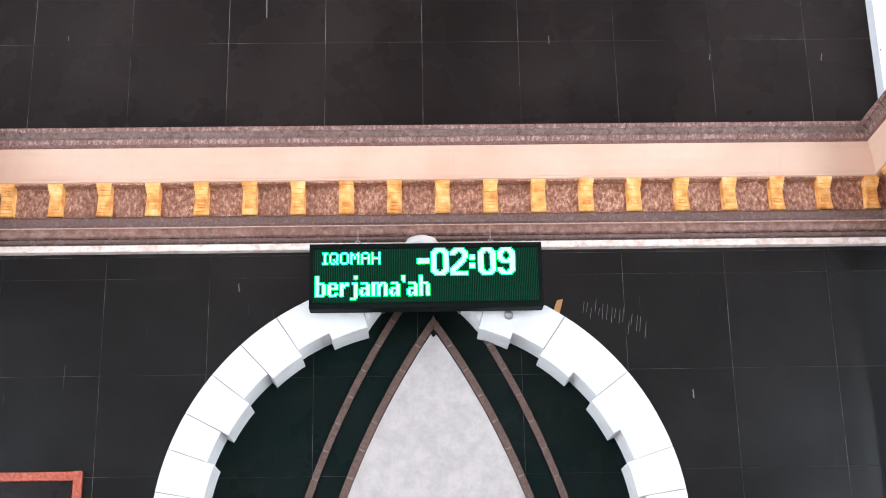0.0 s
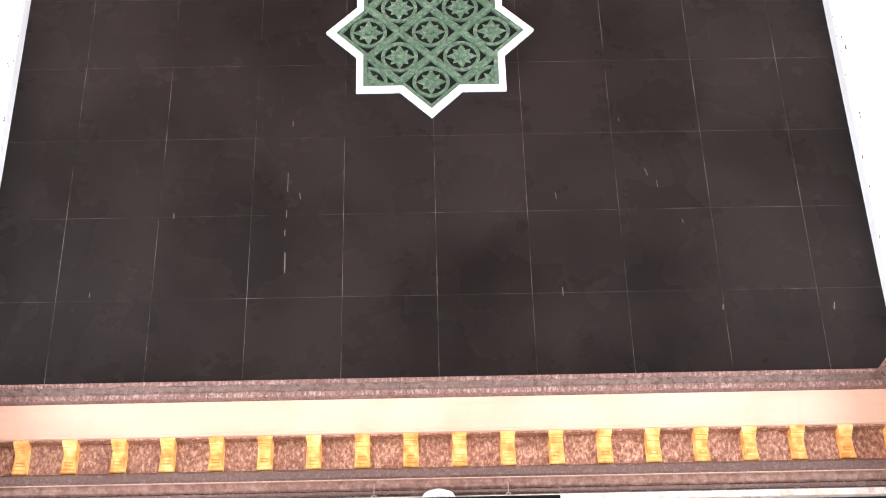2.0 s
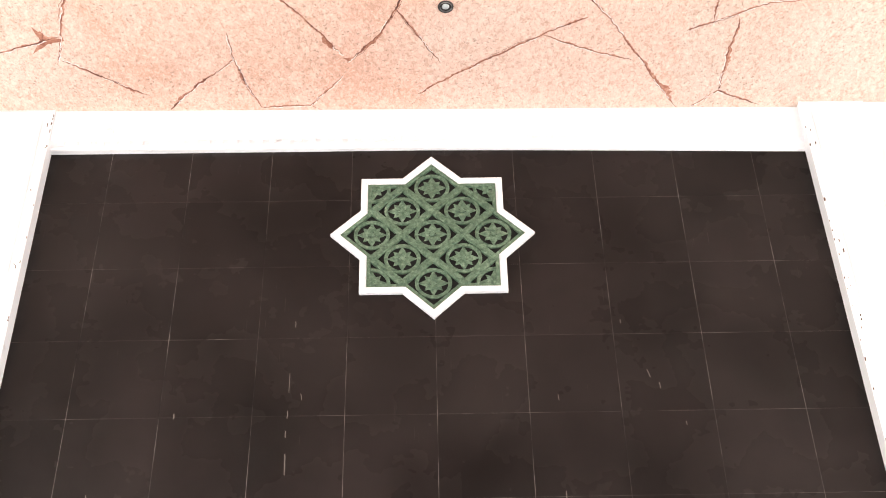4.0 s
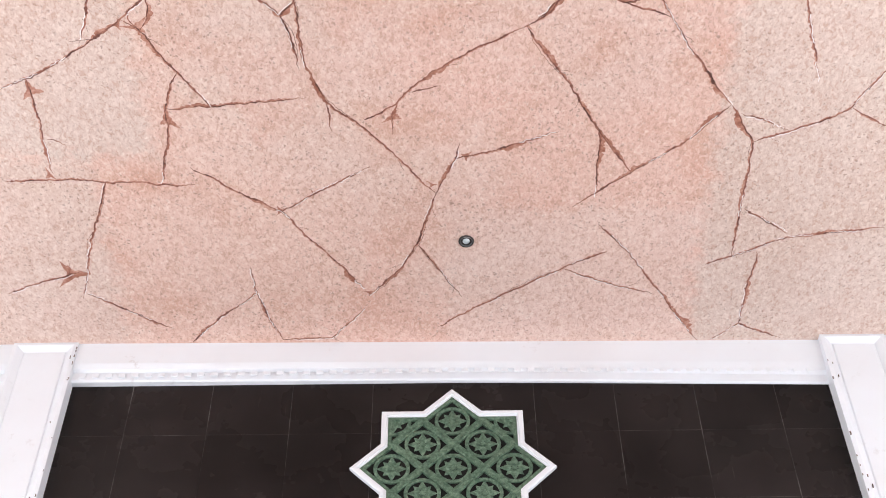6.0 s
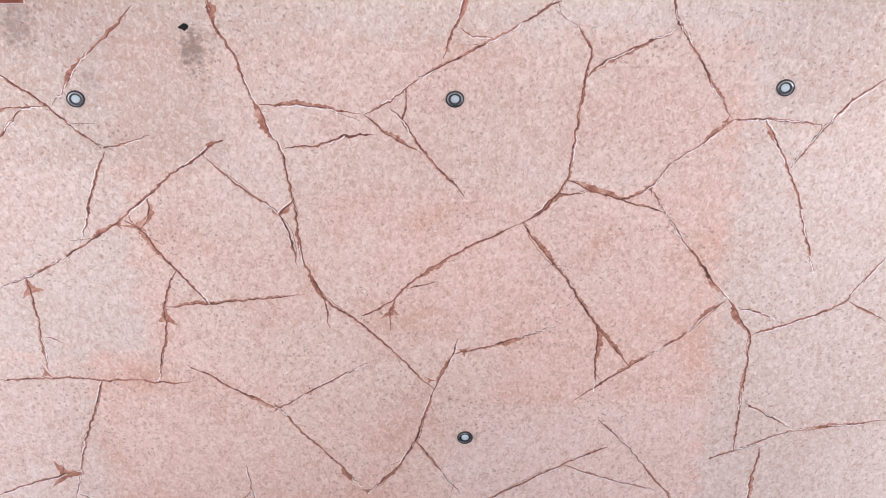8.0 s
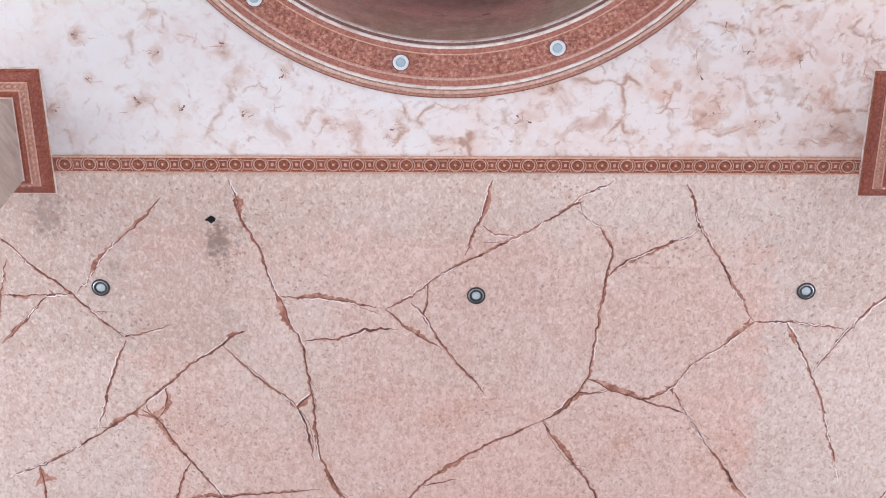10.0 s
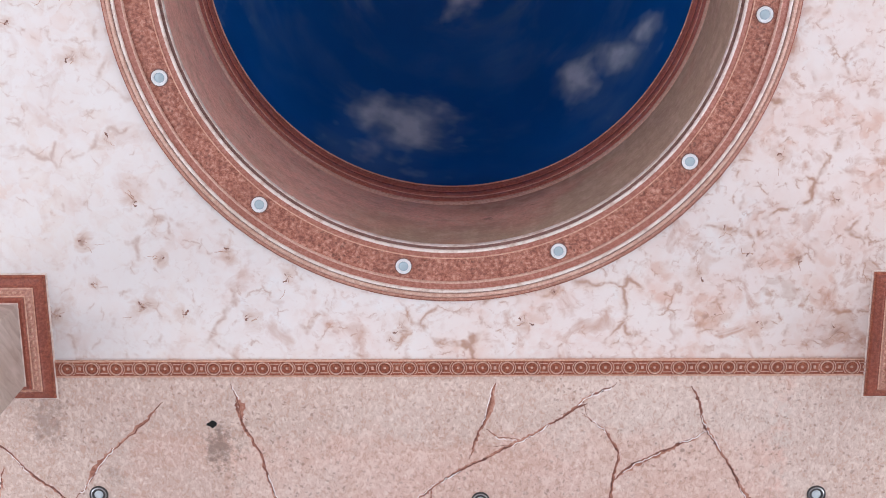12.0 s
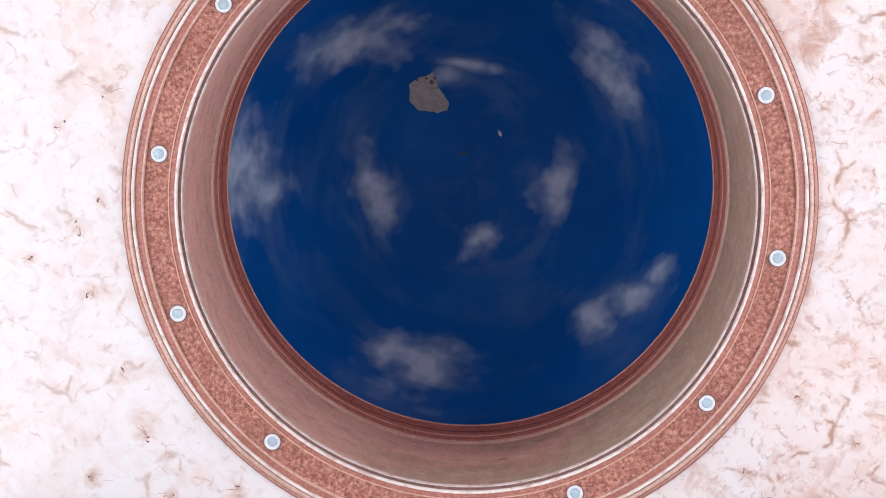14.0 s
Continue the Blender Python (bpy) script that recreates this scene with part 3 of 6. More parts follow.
def sweep(bm, path, profile, loop=False):
    """Carries a closed profile of (outward, z) along a plan path, mitred; outward lies to the right of the way."""
    n = len(path)
    rows = []
    for i, p in enumerate(path):
        p = Vector(p)
        before = (p - Vector(path[i - 1])).normalized() if i or loop else None
        after = (Vector(path[(i + 1) % n]) - p).normalized() if i < n - 1 or loop else None
        a, b = before or after, after or before
        na, nb = Vector((a.y, -a.x)), Vector((b.y, -b.x))
        m = (na + nb) / (1 + na.dot(nb))
        rows.append([bm.verts.new((p.x + m.x * o, p.y + m.y * o, z)) for o, z in profile])
    k = len(profile)
    for i in range(n if loop else n - 1):
        a, b = rows[i], rows[(i + 1) % n]
        for j in range(k):
            bm.faces.new((a[j], a[(j + 1) % k], b[(j + 1) % k], b[j]))
    if not loop:
        bm.faces.new(rows[0])
        bm.faces.new(rows[-1][::-1])


def sweep_bm(path, profile, loop=False):
    bm = bmesh.new()
    sweep(bm, path, profile, loop)
    return bm


def prism(bm, outline, y0, y1):
    """A slab of an outline in (x, z), from y0 (front) to y1."""
    a = [bm.verts.new((x, y0, z)) for x, z in outline]
    b = [bm.verts.new((x, y1, z)) for x, z in outline]
    n = len(outline)
    bm.faces.new(a)
    bm.faces.new(b[::-1])
    for i in range(n):
        bm.faces.new((a[i], b[i], b[(i + 1) % n], a[(i + 1) % n]))


def disc_strip(bm, pts, width, y0, y1):
    """A flat bar of the given width along points in (x, z)."""
    n = len(pts)
    rows = []
    for i in range(n):
        a = Vector(pts[max(i - 1, 0)])
        b = Vector(pts[min(i + 1, n - 1)])
        d = (b - a).normalized() if (b - a).length > 1e-9 else Vector((1, 0))
        s = Vector((-d.y, d.x)) * width / 2
        p = Vector(pts[i])
        rows.append([bm.verts.new((q.x, y, q.y)) for q, y in ((p + s, y0), (p - s, y0), (p - s, y1), (p + s, y1))])
    for a, b in zip(rows, rows[1:]):
        for j in range(4):
            bm.faces.new((a[j], a[(j + 1) % 4], b[(j + 1) % 4], b[j]))
    bm.faces.new(rows[0])
    bm.faces.new(rows[-1][::-1])


# ---- the large structure ----
ARCH_X, ARCH_Z, ARCH_R = MID - 0.02, 2.34, 1.4856     # the white arch of the prayer niche

# front wall: a core behind the granite, open where the niche goes in
wall_front = thing("wall_front", (0, WALL, 0), "polished black granite tile wall with pale hairline joints", "wall", kind="structure")
bm = bmesh.new()
cells = 60
for i in range(cells):
    x0 = PANEL_L - 0.4 + (PANEL_R - PANEL_L + 0.8) * i / cells
    x1 = PANEL_L - 0.4 + (PANEL_R - PANEL_L + 0.8) * (i + 1) / cells
    d = max(abs(x0 - ARCH_X), abs(x1 - ARCH_X))
    z0 = ARCH_Z + math.sqrt(max(0.0, 1.36 ** 2 - d * d)) if d < 1.36 else 0.0
    box(bm, x0, x1, 0.0012, 0.5, z0, CEIL)
part("wall_core", bm, GROUT, wall_front)
wall_niche = thing("wall_niche", (0, WALL, 0), "recessed black granite wall inside the prayer niche", "wall", kind="structure")
part("wall_core", box_bm(ARCH_X - 1.45, ARCH_X + 1.45, 0.1012, 0.4, 0, ARCH_Z + 1.45), GROUT, wall_niche)

# ceiling: painted stone over the front bay, painted marble round the dome
HOLE = 1.70


def slab_with_hole(x0, x1, y0, y1, z0, z1, cx, cy, r, segs=96):
    bm = bmesh.new()
    per = []
    for i in range(segs):
        a = 2 * math.pi * (i + 0.5) / segs
        c, s = math.cos(a), math.sin(a)
        k = min(((x1 if c > 0 else x0) - cx) / c if abs(c) > 1e-9 else 1e9, ((y1 if s > 0 else y0) - cy) / s if abs(s) > 1e-9 else 1e9)
        per.append((cx + c * k, cy + s * k, cx + c * r, cy + s * r))
    for z, rev in ((z0, False), (z1, True)):
        o = [bm.verts.new((p[0], p[1], z)) for p in per]
        q = [bm.verts.new((p[2], p[3], z)) for p in per]
        for i in range(segs):
            j = (i + 1) % segs
            bm.faces.new((o[i], o[j], q[j], q[i]))
        # corners
        for cxx, cyy in ((x0, y0), (x1, y0), (x1, y1), (x0, y1)):
            best = [i for i in range(segs) if (abs(per[i][0] - cxx) < 1e-6 and abs(per[(i + 1) % segs][1] - cyy) < 1e-6) or (abs(per[i][1] - cyy) < 1e-6 and abs(per[(i + 1) % segs][0] - cxx) < 1e-6)]
            for i in best:
                if abs(per[i][0] - per[(i + 1) % segs][0]) > 1e-6 and abs(per[i][1] - per[(i + 1) % segs][1]) > 1e-6:
                    bm.faces.new((o[i], bm.verts.new((cxx, cyy, z)), o[(i + 1) % segs]))
    return bm


STRIP_Y = 2.78
ceiling = part("ceiling", box_bm(ROOM_L, ROOM_R, STRIP_Y, WALL + 0.4, CEIL, CEIL + 0.2), STONE)
tagged(ceiling, "pink plaster ceiling painted like cracked stone slabs", "ceiling", kind="structure")
ceiling_dome = part("ceiling_dome_bay", slab_with_hole(ROOM_L, ROOM_R, -1.8, STRIP_Y, CEIL, CEIL + 0.2, DOME_X, DOME_Y, HOLE), MARBLE)
tagged(ceiling_dome, "white ceiling painted like rust-veined marble round the dome", "ceiling", kind="structure")
ceiling_rear = part("ceiling_rear", box_bm(ROOM_L, ROOM_R, ROOM_B, -1.8, CEIL, CEIL + 0.2), STONE)
tagged(ceiling_rear, "pink plaster ceiling of the rear prayer hall", "ceiling", kind="structure")

floor = part("floor", box_bm(ROOM_L, ROOM_R, ROOM_B, WALL + 0.4, -0.2, 0.0), FLOOR)
tagged(floor, "cream tiled floor of the prayer hall", "floor", kind="structure")

# outer walls with tall openings


def pierced_wall(name, along, fixed0, fixed1, lo, hi, openings, label):
    bm = bmesh.new()
    cuts = [lo]
    for a, b in openings:
        cuts += [a, b]
    cuts.append(hi)
    for i in range(len(cuts) - 1):
        spans = [(0.0, CEIL)] if i % 2 == 0 else [(0.0, 1.0), (5.6, CEIL)]
        for z0, z1 in spans:
            if along == "y":
                box(bm, fixed0, fixed1, cuts[i], cuts[i + 1], z0, z1)
            else:
                box(bm, cuts[i], cuts[i + 1], fixed0, fixed1, z0, z1)
    return tagged(part(name, bm, WALLS), label, "wall", kind="structure")


ys = [(wy - 1.3, wy + 1.3) for wy in (-3.6, 0.5, 4.6)]
pierced_wall("wall_left", "y", ROOM_L - 0.25, ROOM_L, ROOM_B, WALL + 0.4, ys, "white painted side wall with tall window openings")
pierced_wall("wall_right", "y", ROOM_R, ROOM_R + 0.25, ROOM_B, WALL + 0.4, ys, "white painted side wall with tall window openings")
pierced_wall("wall_back", "x", ROOM_B - 0.25, ROOM_B, ROOM_L - 0.25, ROOM_R + 0.25, [(wx - 1.4, wx + 1.4) for wx in (-4.2, 0.0, 4.2)], "unseen white painted rear wall with openings for the added fill lamps")
for side, x0, x1 in (("left", ROOM_L, PANEL_L - 0.4), ("right", PANEL_R + 0.4, ROOM_R)):
    w = part("wall_front_" + side, box_bm(x0, x1, WALL - 0.02, WALL + 0.4, 0, CEIL), WALLS)
    tagged(w, "plain white painted front wall beside the granite", "wall", kind="structure")


def pilaster(x0, x1, name):
    """White pilaster face: a raised rim round a sunk bevel and a flat field."""
    t = thing(name, ((x0 + x1) / 2, WALL, 4.6), "white painted pilaster with a framed sunk panel", "pilaster", kind="structure")
    h, w = CEIL - 4.6, (x1 - x0) / 2
    bm = bmesh.new()
    rings = []
    for inset, proud in ((0.0, 0.0), (0.0, 0.115), (0.03, 0.120), (0.04, 0.115), (0.085, 0.083), (0.095, 0.095), (0.105, 0.095)):
        rings.append([bm.verts.new(p) for p in ((-w + inset, -proud, inset), (w - inset, -proud, inset), (w - inset, -proud, h - inset * 0.9), (-w + inset, -proud, h - inset * 0.9))])
    for a, b in zip(rings, rings[1:]):
        for i in range(4):
            bm.faces.new((a[i], a[(i + 1) % 4], b[(i + 1) % 4], b[i]))
    bm.faces.new(rings[-1])
    part("pilaster_face", bm, WHITE, t)
    return t


pilaster(PANEL_L - 0.50, PANEL_L, "pilaster")
pilaster(PANEL_R, PANEL_R + 0.50, "pilaster")

# dark chips in the paint along the pilasters' inner edges
chips_bm = bmesh.new()
crng = random.Random(12)
for edge, inward in ((PANEL_L, -1), (PANEL_R, 1)):
    for _ in range(26):
        x = edge + inward * crng.choice((0.004, 0.006, 0.010, 0.034, 0.05))
        z, w, h = crng.uniform(4.7, 8.62), crng.uniform(0.003, 0.008), crng.uniform(0.006, 0.034) * crng.choice((0.5, 1, 1))
        box(chips_bm, x - w / 2, x + w / 2, -0.1225, -0.108, z, z + h)
edge_chips = part("edge_chips", chips_bm, RUST)
edge_chips.location = (0, WALL, 0)
tagged(edge_chips, "dark chips in the white paint along the pilaster edges", "paint chips", kind="stuff")

# white frieze under the ceiling, with a row of small blocks
BAND_Z = 8.325


def frieze(x0, x1, name, swell=0.0):
    t = thing(name, (0, WALL, BAND_Z), "white painted frieze with a row of tiny blocks under the ceiling", "frieze", kind="structure")
    prof = [(0.0, 0.0), (0.05, 0.0), (0.06, 0.012), (0.06, 0.085), (0.085, 0.10), (0.095, 0.13), (0.10, 0.15), (0.10, 0.358), (0.0, 0.358)]
    bm = bmesh.new()
    sweep(bm, [(x0 + (x1 - x0) * k / 8, -swell * k / 8) for k in range(9)], prof)
    sag = lambda x: -0.058 * max(0.0, x - 0.3) / 2.6 if swell else 0.0
    for v in bm.verts:
        if v.co.z < 0.2:
            v.co.z += sag(v.co.x) * (1 - max(0.0, v.co.z - 0.085) / 0.115)
    part("band", bm, WHITE, t)
    b = box_bm(-0.027, 0.027, -0.012, 0.0, -0.02, 0.02, bevel=0.004)
    me = mesh_from("block", b, WHITE)
    n = int((x1 - x0 - 0.06) / 0.1)
    for i in range(n):
        piece("block", me, t, (x0 + 0.08 + 0.1 * i, -0.06 + swell * (0.08 + 0.1 * i) / (x1 - x0), 0.048 + sag(x0 + 0.08 + 0.1 * i)))
    return t


frieze(PANEL_L, PANEL_R, "frieze", -0.044)
frieze(PANEL_L - 1.6, PANEL_L - 0.5, "frieze")
frieze(PANEL_R + 0.5, PANEL_R + 1.6, "frieze")

# lower piers that carry the ends of the cornice
for x0, x1 in ((PANEL_L - 0.75, PANEL_L), (PANEL_R, PANEL_R + 0.75)):
    p = part("pier", box_bm(x0, x1, WALL - 0.72, WALL, 0, 4.60, bevel=0.01), WHITE)
    tagged(p, "white painted pier that carries the end of the cornice", "pier", kind="structure")

# ---- cornice ----
cornice = thing("cornice", (0, WALL, 4.0), "brown granite and cream cornice with small gold brackets", "cornice", kind="structure")
run = [(PANEL_L, -0.72), (PANEL_L, 0.0), (PANEL_R, 0.0), (PANEL_R, -0.72)]
for nm, mat, label, prof in (
    ("white_strip", LINE_WHITE, "thin white edge strip", [(0, 0.020), (0.05, 0.020), (0.055, 0.028), (0.055, 0.058), (0, 0.058)]),
    ("shadow_joint", DARK_LEDGE, "dark joint above the white strip", [(0, 0.0585), (0.048, 0.0585), (0.048, 0.066), (0, 0.066)]),
    ("dark_moulding", DARK_LEDGE, "dark polished moulding", [(0, 0.0665), (0.064, 0.0665), (0.074, 0.072), (0.074, 0.088), (0.060, 0.096), (0, 0.096)]),
    ("base_moulding", LEDGE, "rose-brown granite base moulding", [(0, 0.0965), (0.066, 0.0965), (0.080, 0.106), (0.088, 0.130), (0.086, 0.150), (0, 0.150)]),
    ("pale_fillet", PALE, "thin pale fillet", [(0, 0.1505), (0.094, 0.1505), (0.096, 0.154), (0.094, 0.1565), (0, 0.1565)]),
    ("ledge", DARK_LEDGE, "dark polished granite ledge", [(0, 0.157), (0.096, 0.157), (0.106, 0.166), (0.106, 0.205), (0.09, 0.222), (0, 0.222)]),
    ("frieze_stone", FRIEZE, "speckled brown granite frieze", [(0, 0.2225), (0.055, 0.2225), (0.055, 0.415), (0.118, 0.415), (0.118, 0.4245), (0, 0.4245)]),
    ("corona", CREAM, "smooth cream-painted band", [(0, 0.425), (0.124, 0.425), (0.134, 0.429), (0.134, 0.441), (0.124, 0.447), (0.125, 0.48), (0.132, 0.54), (0.148, 0.595), (0.165, 0.630), (0, 0.630)]),
    # dark colour of this strip draws the crown's shadow line
    ("crown_foot", DARK_LINE, "dark brown strip coloured as the shadow line under the crown", [(0, 0.6305), (0.158, 0.6305), (0.167, 0.640), (0.168, 0.650), (0, 0.650)]),
    ("crown_lower", CROWN, "rough brown granite crown moulding", [(0, 0.6505), (0.172, 0.6505), (0.181, 0.664), (0.181, 0.680), (0.172, 0.688), (0, 0.688)]),
    ("crown_hollow", HOLLOW, "smooth grey-brown hollow", [(0, 0.6885), (0.166, 0.6885), (0.175, 0.705), (0.190, 0.722), (0, 0.722)]),
    ("crown_top", CROWN, "rough brown granite top edge", [(0, 0.7225), (0.196, 0.7225), (0.205, 0.732), (0.203, 0.748), (0.185, 0.756), (0, 0.756)]),
):
    part(nm, sweep_bm(run, prof), mat, cornice, label)


def bracket_mesh():
    bm = bmesh.new()
    side = [(0.05, 0.230), (0.088, 0.230), (0.094, 0.236), (0.094, 0.250), (0.086, 0.256), (0.086, 0.335), (0.094, 0.352), (0.108, 0.372), (0.112, 0.384), (0.120, 0.392), (0.127, 0.402), (0.127, 0.4245), (0.05, 0.4245)]
    half = lambda z: 0.034 + 0.011 * min(1.0, max(0.0, abs(z - 0.325) - 0.02) / 0.075)
    a = [bm.verts.new((-half(z), -o, z)) for o, z in side]
    b = [bm.verts.new((half(z), -o, z)) for o, z in side]
    n = len(side)
    bm.faces.new(a)
    bm.faces.new(b[::-1])
    for i in range(n):
        bm.faces.new((a[i], b[i], b[(i + 1) % n], a[(i + 1) % n]))
    # curled scrolls on the face: a roll at the foot, two curls and a cross roll under the cap
    for z, o, r, w in ((0.262, 0.088, 0.012, 0.034), (0.286, 0.087, 0.008, 0.018), (0.306, 0.087, 0.010, 0.024), (0.362, 0.100, 0.007, 0.033)):
        for s in range(8):
            t0, t1 = 2 * math.pi * s / 8, 2 * math.pi * (s + 1) / 8
            q = [bm.verts.new((x, -o - r * math.cos(t), z + r * math.sin(t))) for x in (-w, w) for t in (t0, t1)]
            bm.faces.new((q[0], q[1], q[3], q[2]))
    for sx in (-1, 1):
        lo, hi = sorted((sx * 0.032, sx * 0.025))
        box(bm, lo, hi, -0.094, -0.085, 0.262, 0.322)
    # ribs across the cap and the foot
    for z, o, w in ((0.386, 0.121, 0.040), (0.404, 0.131, 0.043), (0.241, 0.098, 0.042)):
        box(bm, -w, w, -o, -o + 0.012, z - 0.004, z + 0.004)
    return mesh_from("bracket", bm, GOLD)


me = bracket_mesh()
for i in range(19):
    piece("bracket", me, cornice, (-2.402 + 0.2868 * i, 0, 0))
for s, x in ((90, PANEL_L), (-90, PANEL_R)):
    for k in (0.28, 0.56):
        piece("bracket", me, cornice, (x, -k, 0), s)

# ---- dome ----
dome_ring = thing("dome_ring", (DOME_X, DOME_Y, CEIL), "terracotta stucco ring with pale mouldings round the dome opening", "ceiling ring", kind="structure")
for nm, mat, label, prof in (
    ("outer_edge", MOULD, "thin dark outer edge", [(1.878, 0.0), (1.878, -0.010), (1.870, -0.013), (1.870, 0.0)]),
    ("outer_moulding", OUTER, "rose-brown outer moulding", [(1.870, 0.0), (1.870, -0.020), (1.862, -0.028), (1.852, -0.030), (1.852, 0.0)]),
    ("outer_groove", MOULD, "", [(1.852, 0.0), (1.852, -0.022), (1.848, -0.022), (1.848, 0.0)]),
    ("pale_moulding", PALE, "wide pale cream-rose moulding", [(1.848, 0.0), (1.848, -0.034), (1.840, -0.041), (1.831, -0.043), (1.824, -0.038), (1.824, 0.0)]),
    ("dark_line", DARK_LINE, "thin dark groove", [(1.824, 0.0), (1.824, -0.030), (1.817, -0.030), (1.817, 0.0)]),
    ("white_bead", LINE_WHITE, "white painted bead", [(1.817, 0.0), (1.817, -0.044), (1.812, -0.048), (1.804, -0.048), (1.800, -0.042), (1.800, 0.0)]),
    ("brown_groove", BAND, "red-brown groove", [(1.800, 0.0), (1.800, -0.034), (1.762, -0.040), (1.762, 0.0)]),
    ("rose_bead", PALE, "", [(1.762, 0.0), (1.762, -0.048), (1.758, -0.052), (1.754, -0.052), (1.750, -0.046), (1.750, 0.0)]),
    ("stucco_band", RING, "rough speckled terracotta stucco band", [(1.750, 0.0), (1.750, -0.036), (1.618, -0.036), (1.618, 0.0)]),
    ("thin_bead", ROSE, "", [(1.618, 0.0), (1.618, -0.043), (1.612, -0.043), (1.612, 0.0)]),
    ("brown_fillet", BAND, "", [(1.612, 0.0), (1.612, -0.037), (1.583, -0.040), (1.583, 0.0)]),
    ("inner_moulding", LINE_WHITE, "white painted inner moulding", [(1.583, 0.0), (1.583, -0.045), (1.579, -0.050), (1.571, -0.050), (1.567, -0.044), (1.567, 0.0)]),
    ("inner_groove", DARK_LINE, "dark inner groove", [(1.567, 0.0), (1.567, -0.032), (1.549, -0.032), (1.549, 0.0)]),
    ("inner_lip", LINE_WHITE, "thin white lip", [(1.549, -0.002), (1.549, -0.036), (1.546, -0.040), (1.543, -0.036), (1.543, -0.002)]),
):
    part(nm, lathe_bm(prof, 160), mat, dome_ring, label)
dome_drum = thing("dome_drum", (DOME_X, DOME_Y, CEIL), "brown plaster drum wall under the dome, painted light on one half, olive on the other", "dome drum", kind="structure")
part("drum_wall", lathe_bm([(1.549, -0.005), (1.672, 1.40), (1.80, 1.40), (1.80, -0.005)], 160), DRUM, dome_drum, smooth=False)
for nm, mat, label, prof in (
    ("rose_line", PALE, "pale rose fillet", [(1.70, 1.372), (1.668, 1.376), (1.658, 1.395), (1.656, 1.415), (1.664, 1.43), (1.70, 1.43)]),
    ("rim_groove", RIM_DARK, "dark red-brown groove", [(1.78, 1.4305), (1.670, 1.4305), (1.668, 1.462), (1.78, 1.462)]),
    ("rim_roll", RIM, "red-brown roll", [(1.78, 1.4625), (1.664, 1.4625), (1.655, 1.49), (1.655, 1.525), (1.662, 1.54), (1.78, 1.54)]),
    ("rim_line", ROSE, "", [(1.78, 1.5405), (1.657, 1.5405), (1.654, 1.548), (1.656, 1.556), (1.78, 1.556)]),
    ("rim_roll", RIM, "", [(1.78, 1.5565), (1.659, 1.5565), (1.650, 1.58), (1.648, 1.615), (1.655, 1.63), (1.78, 1.63)]),
    ("rim_groove", RIM_DARK, "", [(1.78, 1.6305), (1.655, 1.6305), (1.651, 1.665), (1.78, 1.665)]),
    ("rim_edge", RIM, "", [(1.78, 1.6655), (1.648, 1.6655), (1.640, 1.70), (1.637, 1.752), (1.78, 1.752)]),
    ("rim_lip", ROSE, "thin pale lip against the blue", [(1.78, 1.7525), (1.634, 1.7525), (1.630, 1.760), (1.634, 1.768), (1.78, 1.768)]),
):
    part(nm, lathe_bm(prof, 160), mat, dome_drum, label)
dome = thing("dome", (DOME_X, DOME_Y, CEIL + 1.767), "dome painted as a deep blue sky with grey clouds", "dome", kind="structure")
bm = bmesh.new()
prof = [(1.70 * math.cos(a), 1.55 * math.sin(a)) for a in [math.pi / 2 * i / 24 for i in range(25)]]
prof[-1] = (0.0, 1.55)
lathe(bm, prof, 128, closed=False)
part("dome_shell", bm, SKY, dome, smooth=True)

# ---- ceiling strip with rosettes ----
strip = thing("ceiling_strip", (0, STRIP_Y, CEIL), "narrow terracotta ceiling strip with raised ring rosettes", "ceiling trim", kind="structure")
SL, SR = -2.335, 2.318
bm = bmesh.new()
box(bm, SL, SR, -0.047, 0.047, -0.012, 0.0)
part("strip_board", bm, STRIP_PAINT, strip)
for yy in (-0.051, 0.043):
    part("strip_edge", box_bm(SL, SR, yy, yy + 0.008, -0.020, 0.0), ROSE, strip)
mer = mesh_from("rosette_ring", lathe_bm([(0.0385, -0.0115), (0.0375, -0.022), (0.0335, -0.022), (0.0325, -0.0115)], 28), PALE)
meo = mesh_from("rosette_disc", lathe_bm([(0.0265, -0.0118), (0.0240, -0.017), (0.0165, -0.0185), (0.010, -0.0165)], 24, closed=False), STRIP_PAINT)
meb = mesh_from("rosette_boss", lathe_bm([(0.0085, -0.0118), (0.006, -0.020), (0.0, -0.0225)], 12, closed=False), PALE)
bm = bmesh.new()
for sx in (-1, 1):
    for k in range(8):
        a0, a1 = radians(-50 + 100 * k / 8), radians(-50 + 100 * (k + 1) / 8)
        q = [bm.verts.new((sx * r * math.cos(a), r * math.sin(a), -0.0185)) for r in (0.0455, 0.0505) for a in (a0, a1)]
        bm.faces.new((q[0], q[1], q[3], q[2]))
for y in (-0.0285, 0.0245):
    box(bm, 0.048, 0.093, y, y + 0.004, -0.0175, -0.0118)
box(bm, 0.0625, 0.0785, -0.010, 0.010, -0.016, -0.0118, 0.003)
mel = mesh_from("lattice_arc", bm, PALE)
n = 33
for i in range(n):
    x = SL + (SR - SL) * (i + 0.5) / n
    piece("rosette_ring", mer, strip, (x, 0, 0))
    piece("rosette_disc", meo, strip, (x, 0, 0))
    piece("rosette_boss", meb, strip, (x, 0, 0))
    piece("lattice_arc", mel, strip, (x, 0, 0))

# ---- columns under the ceiling ----


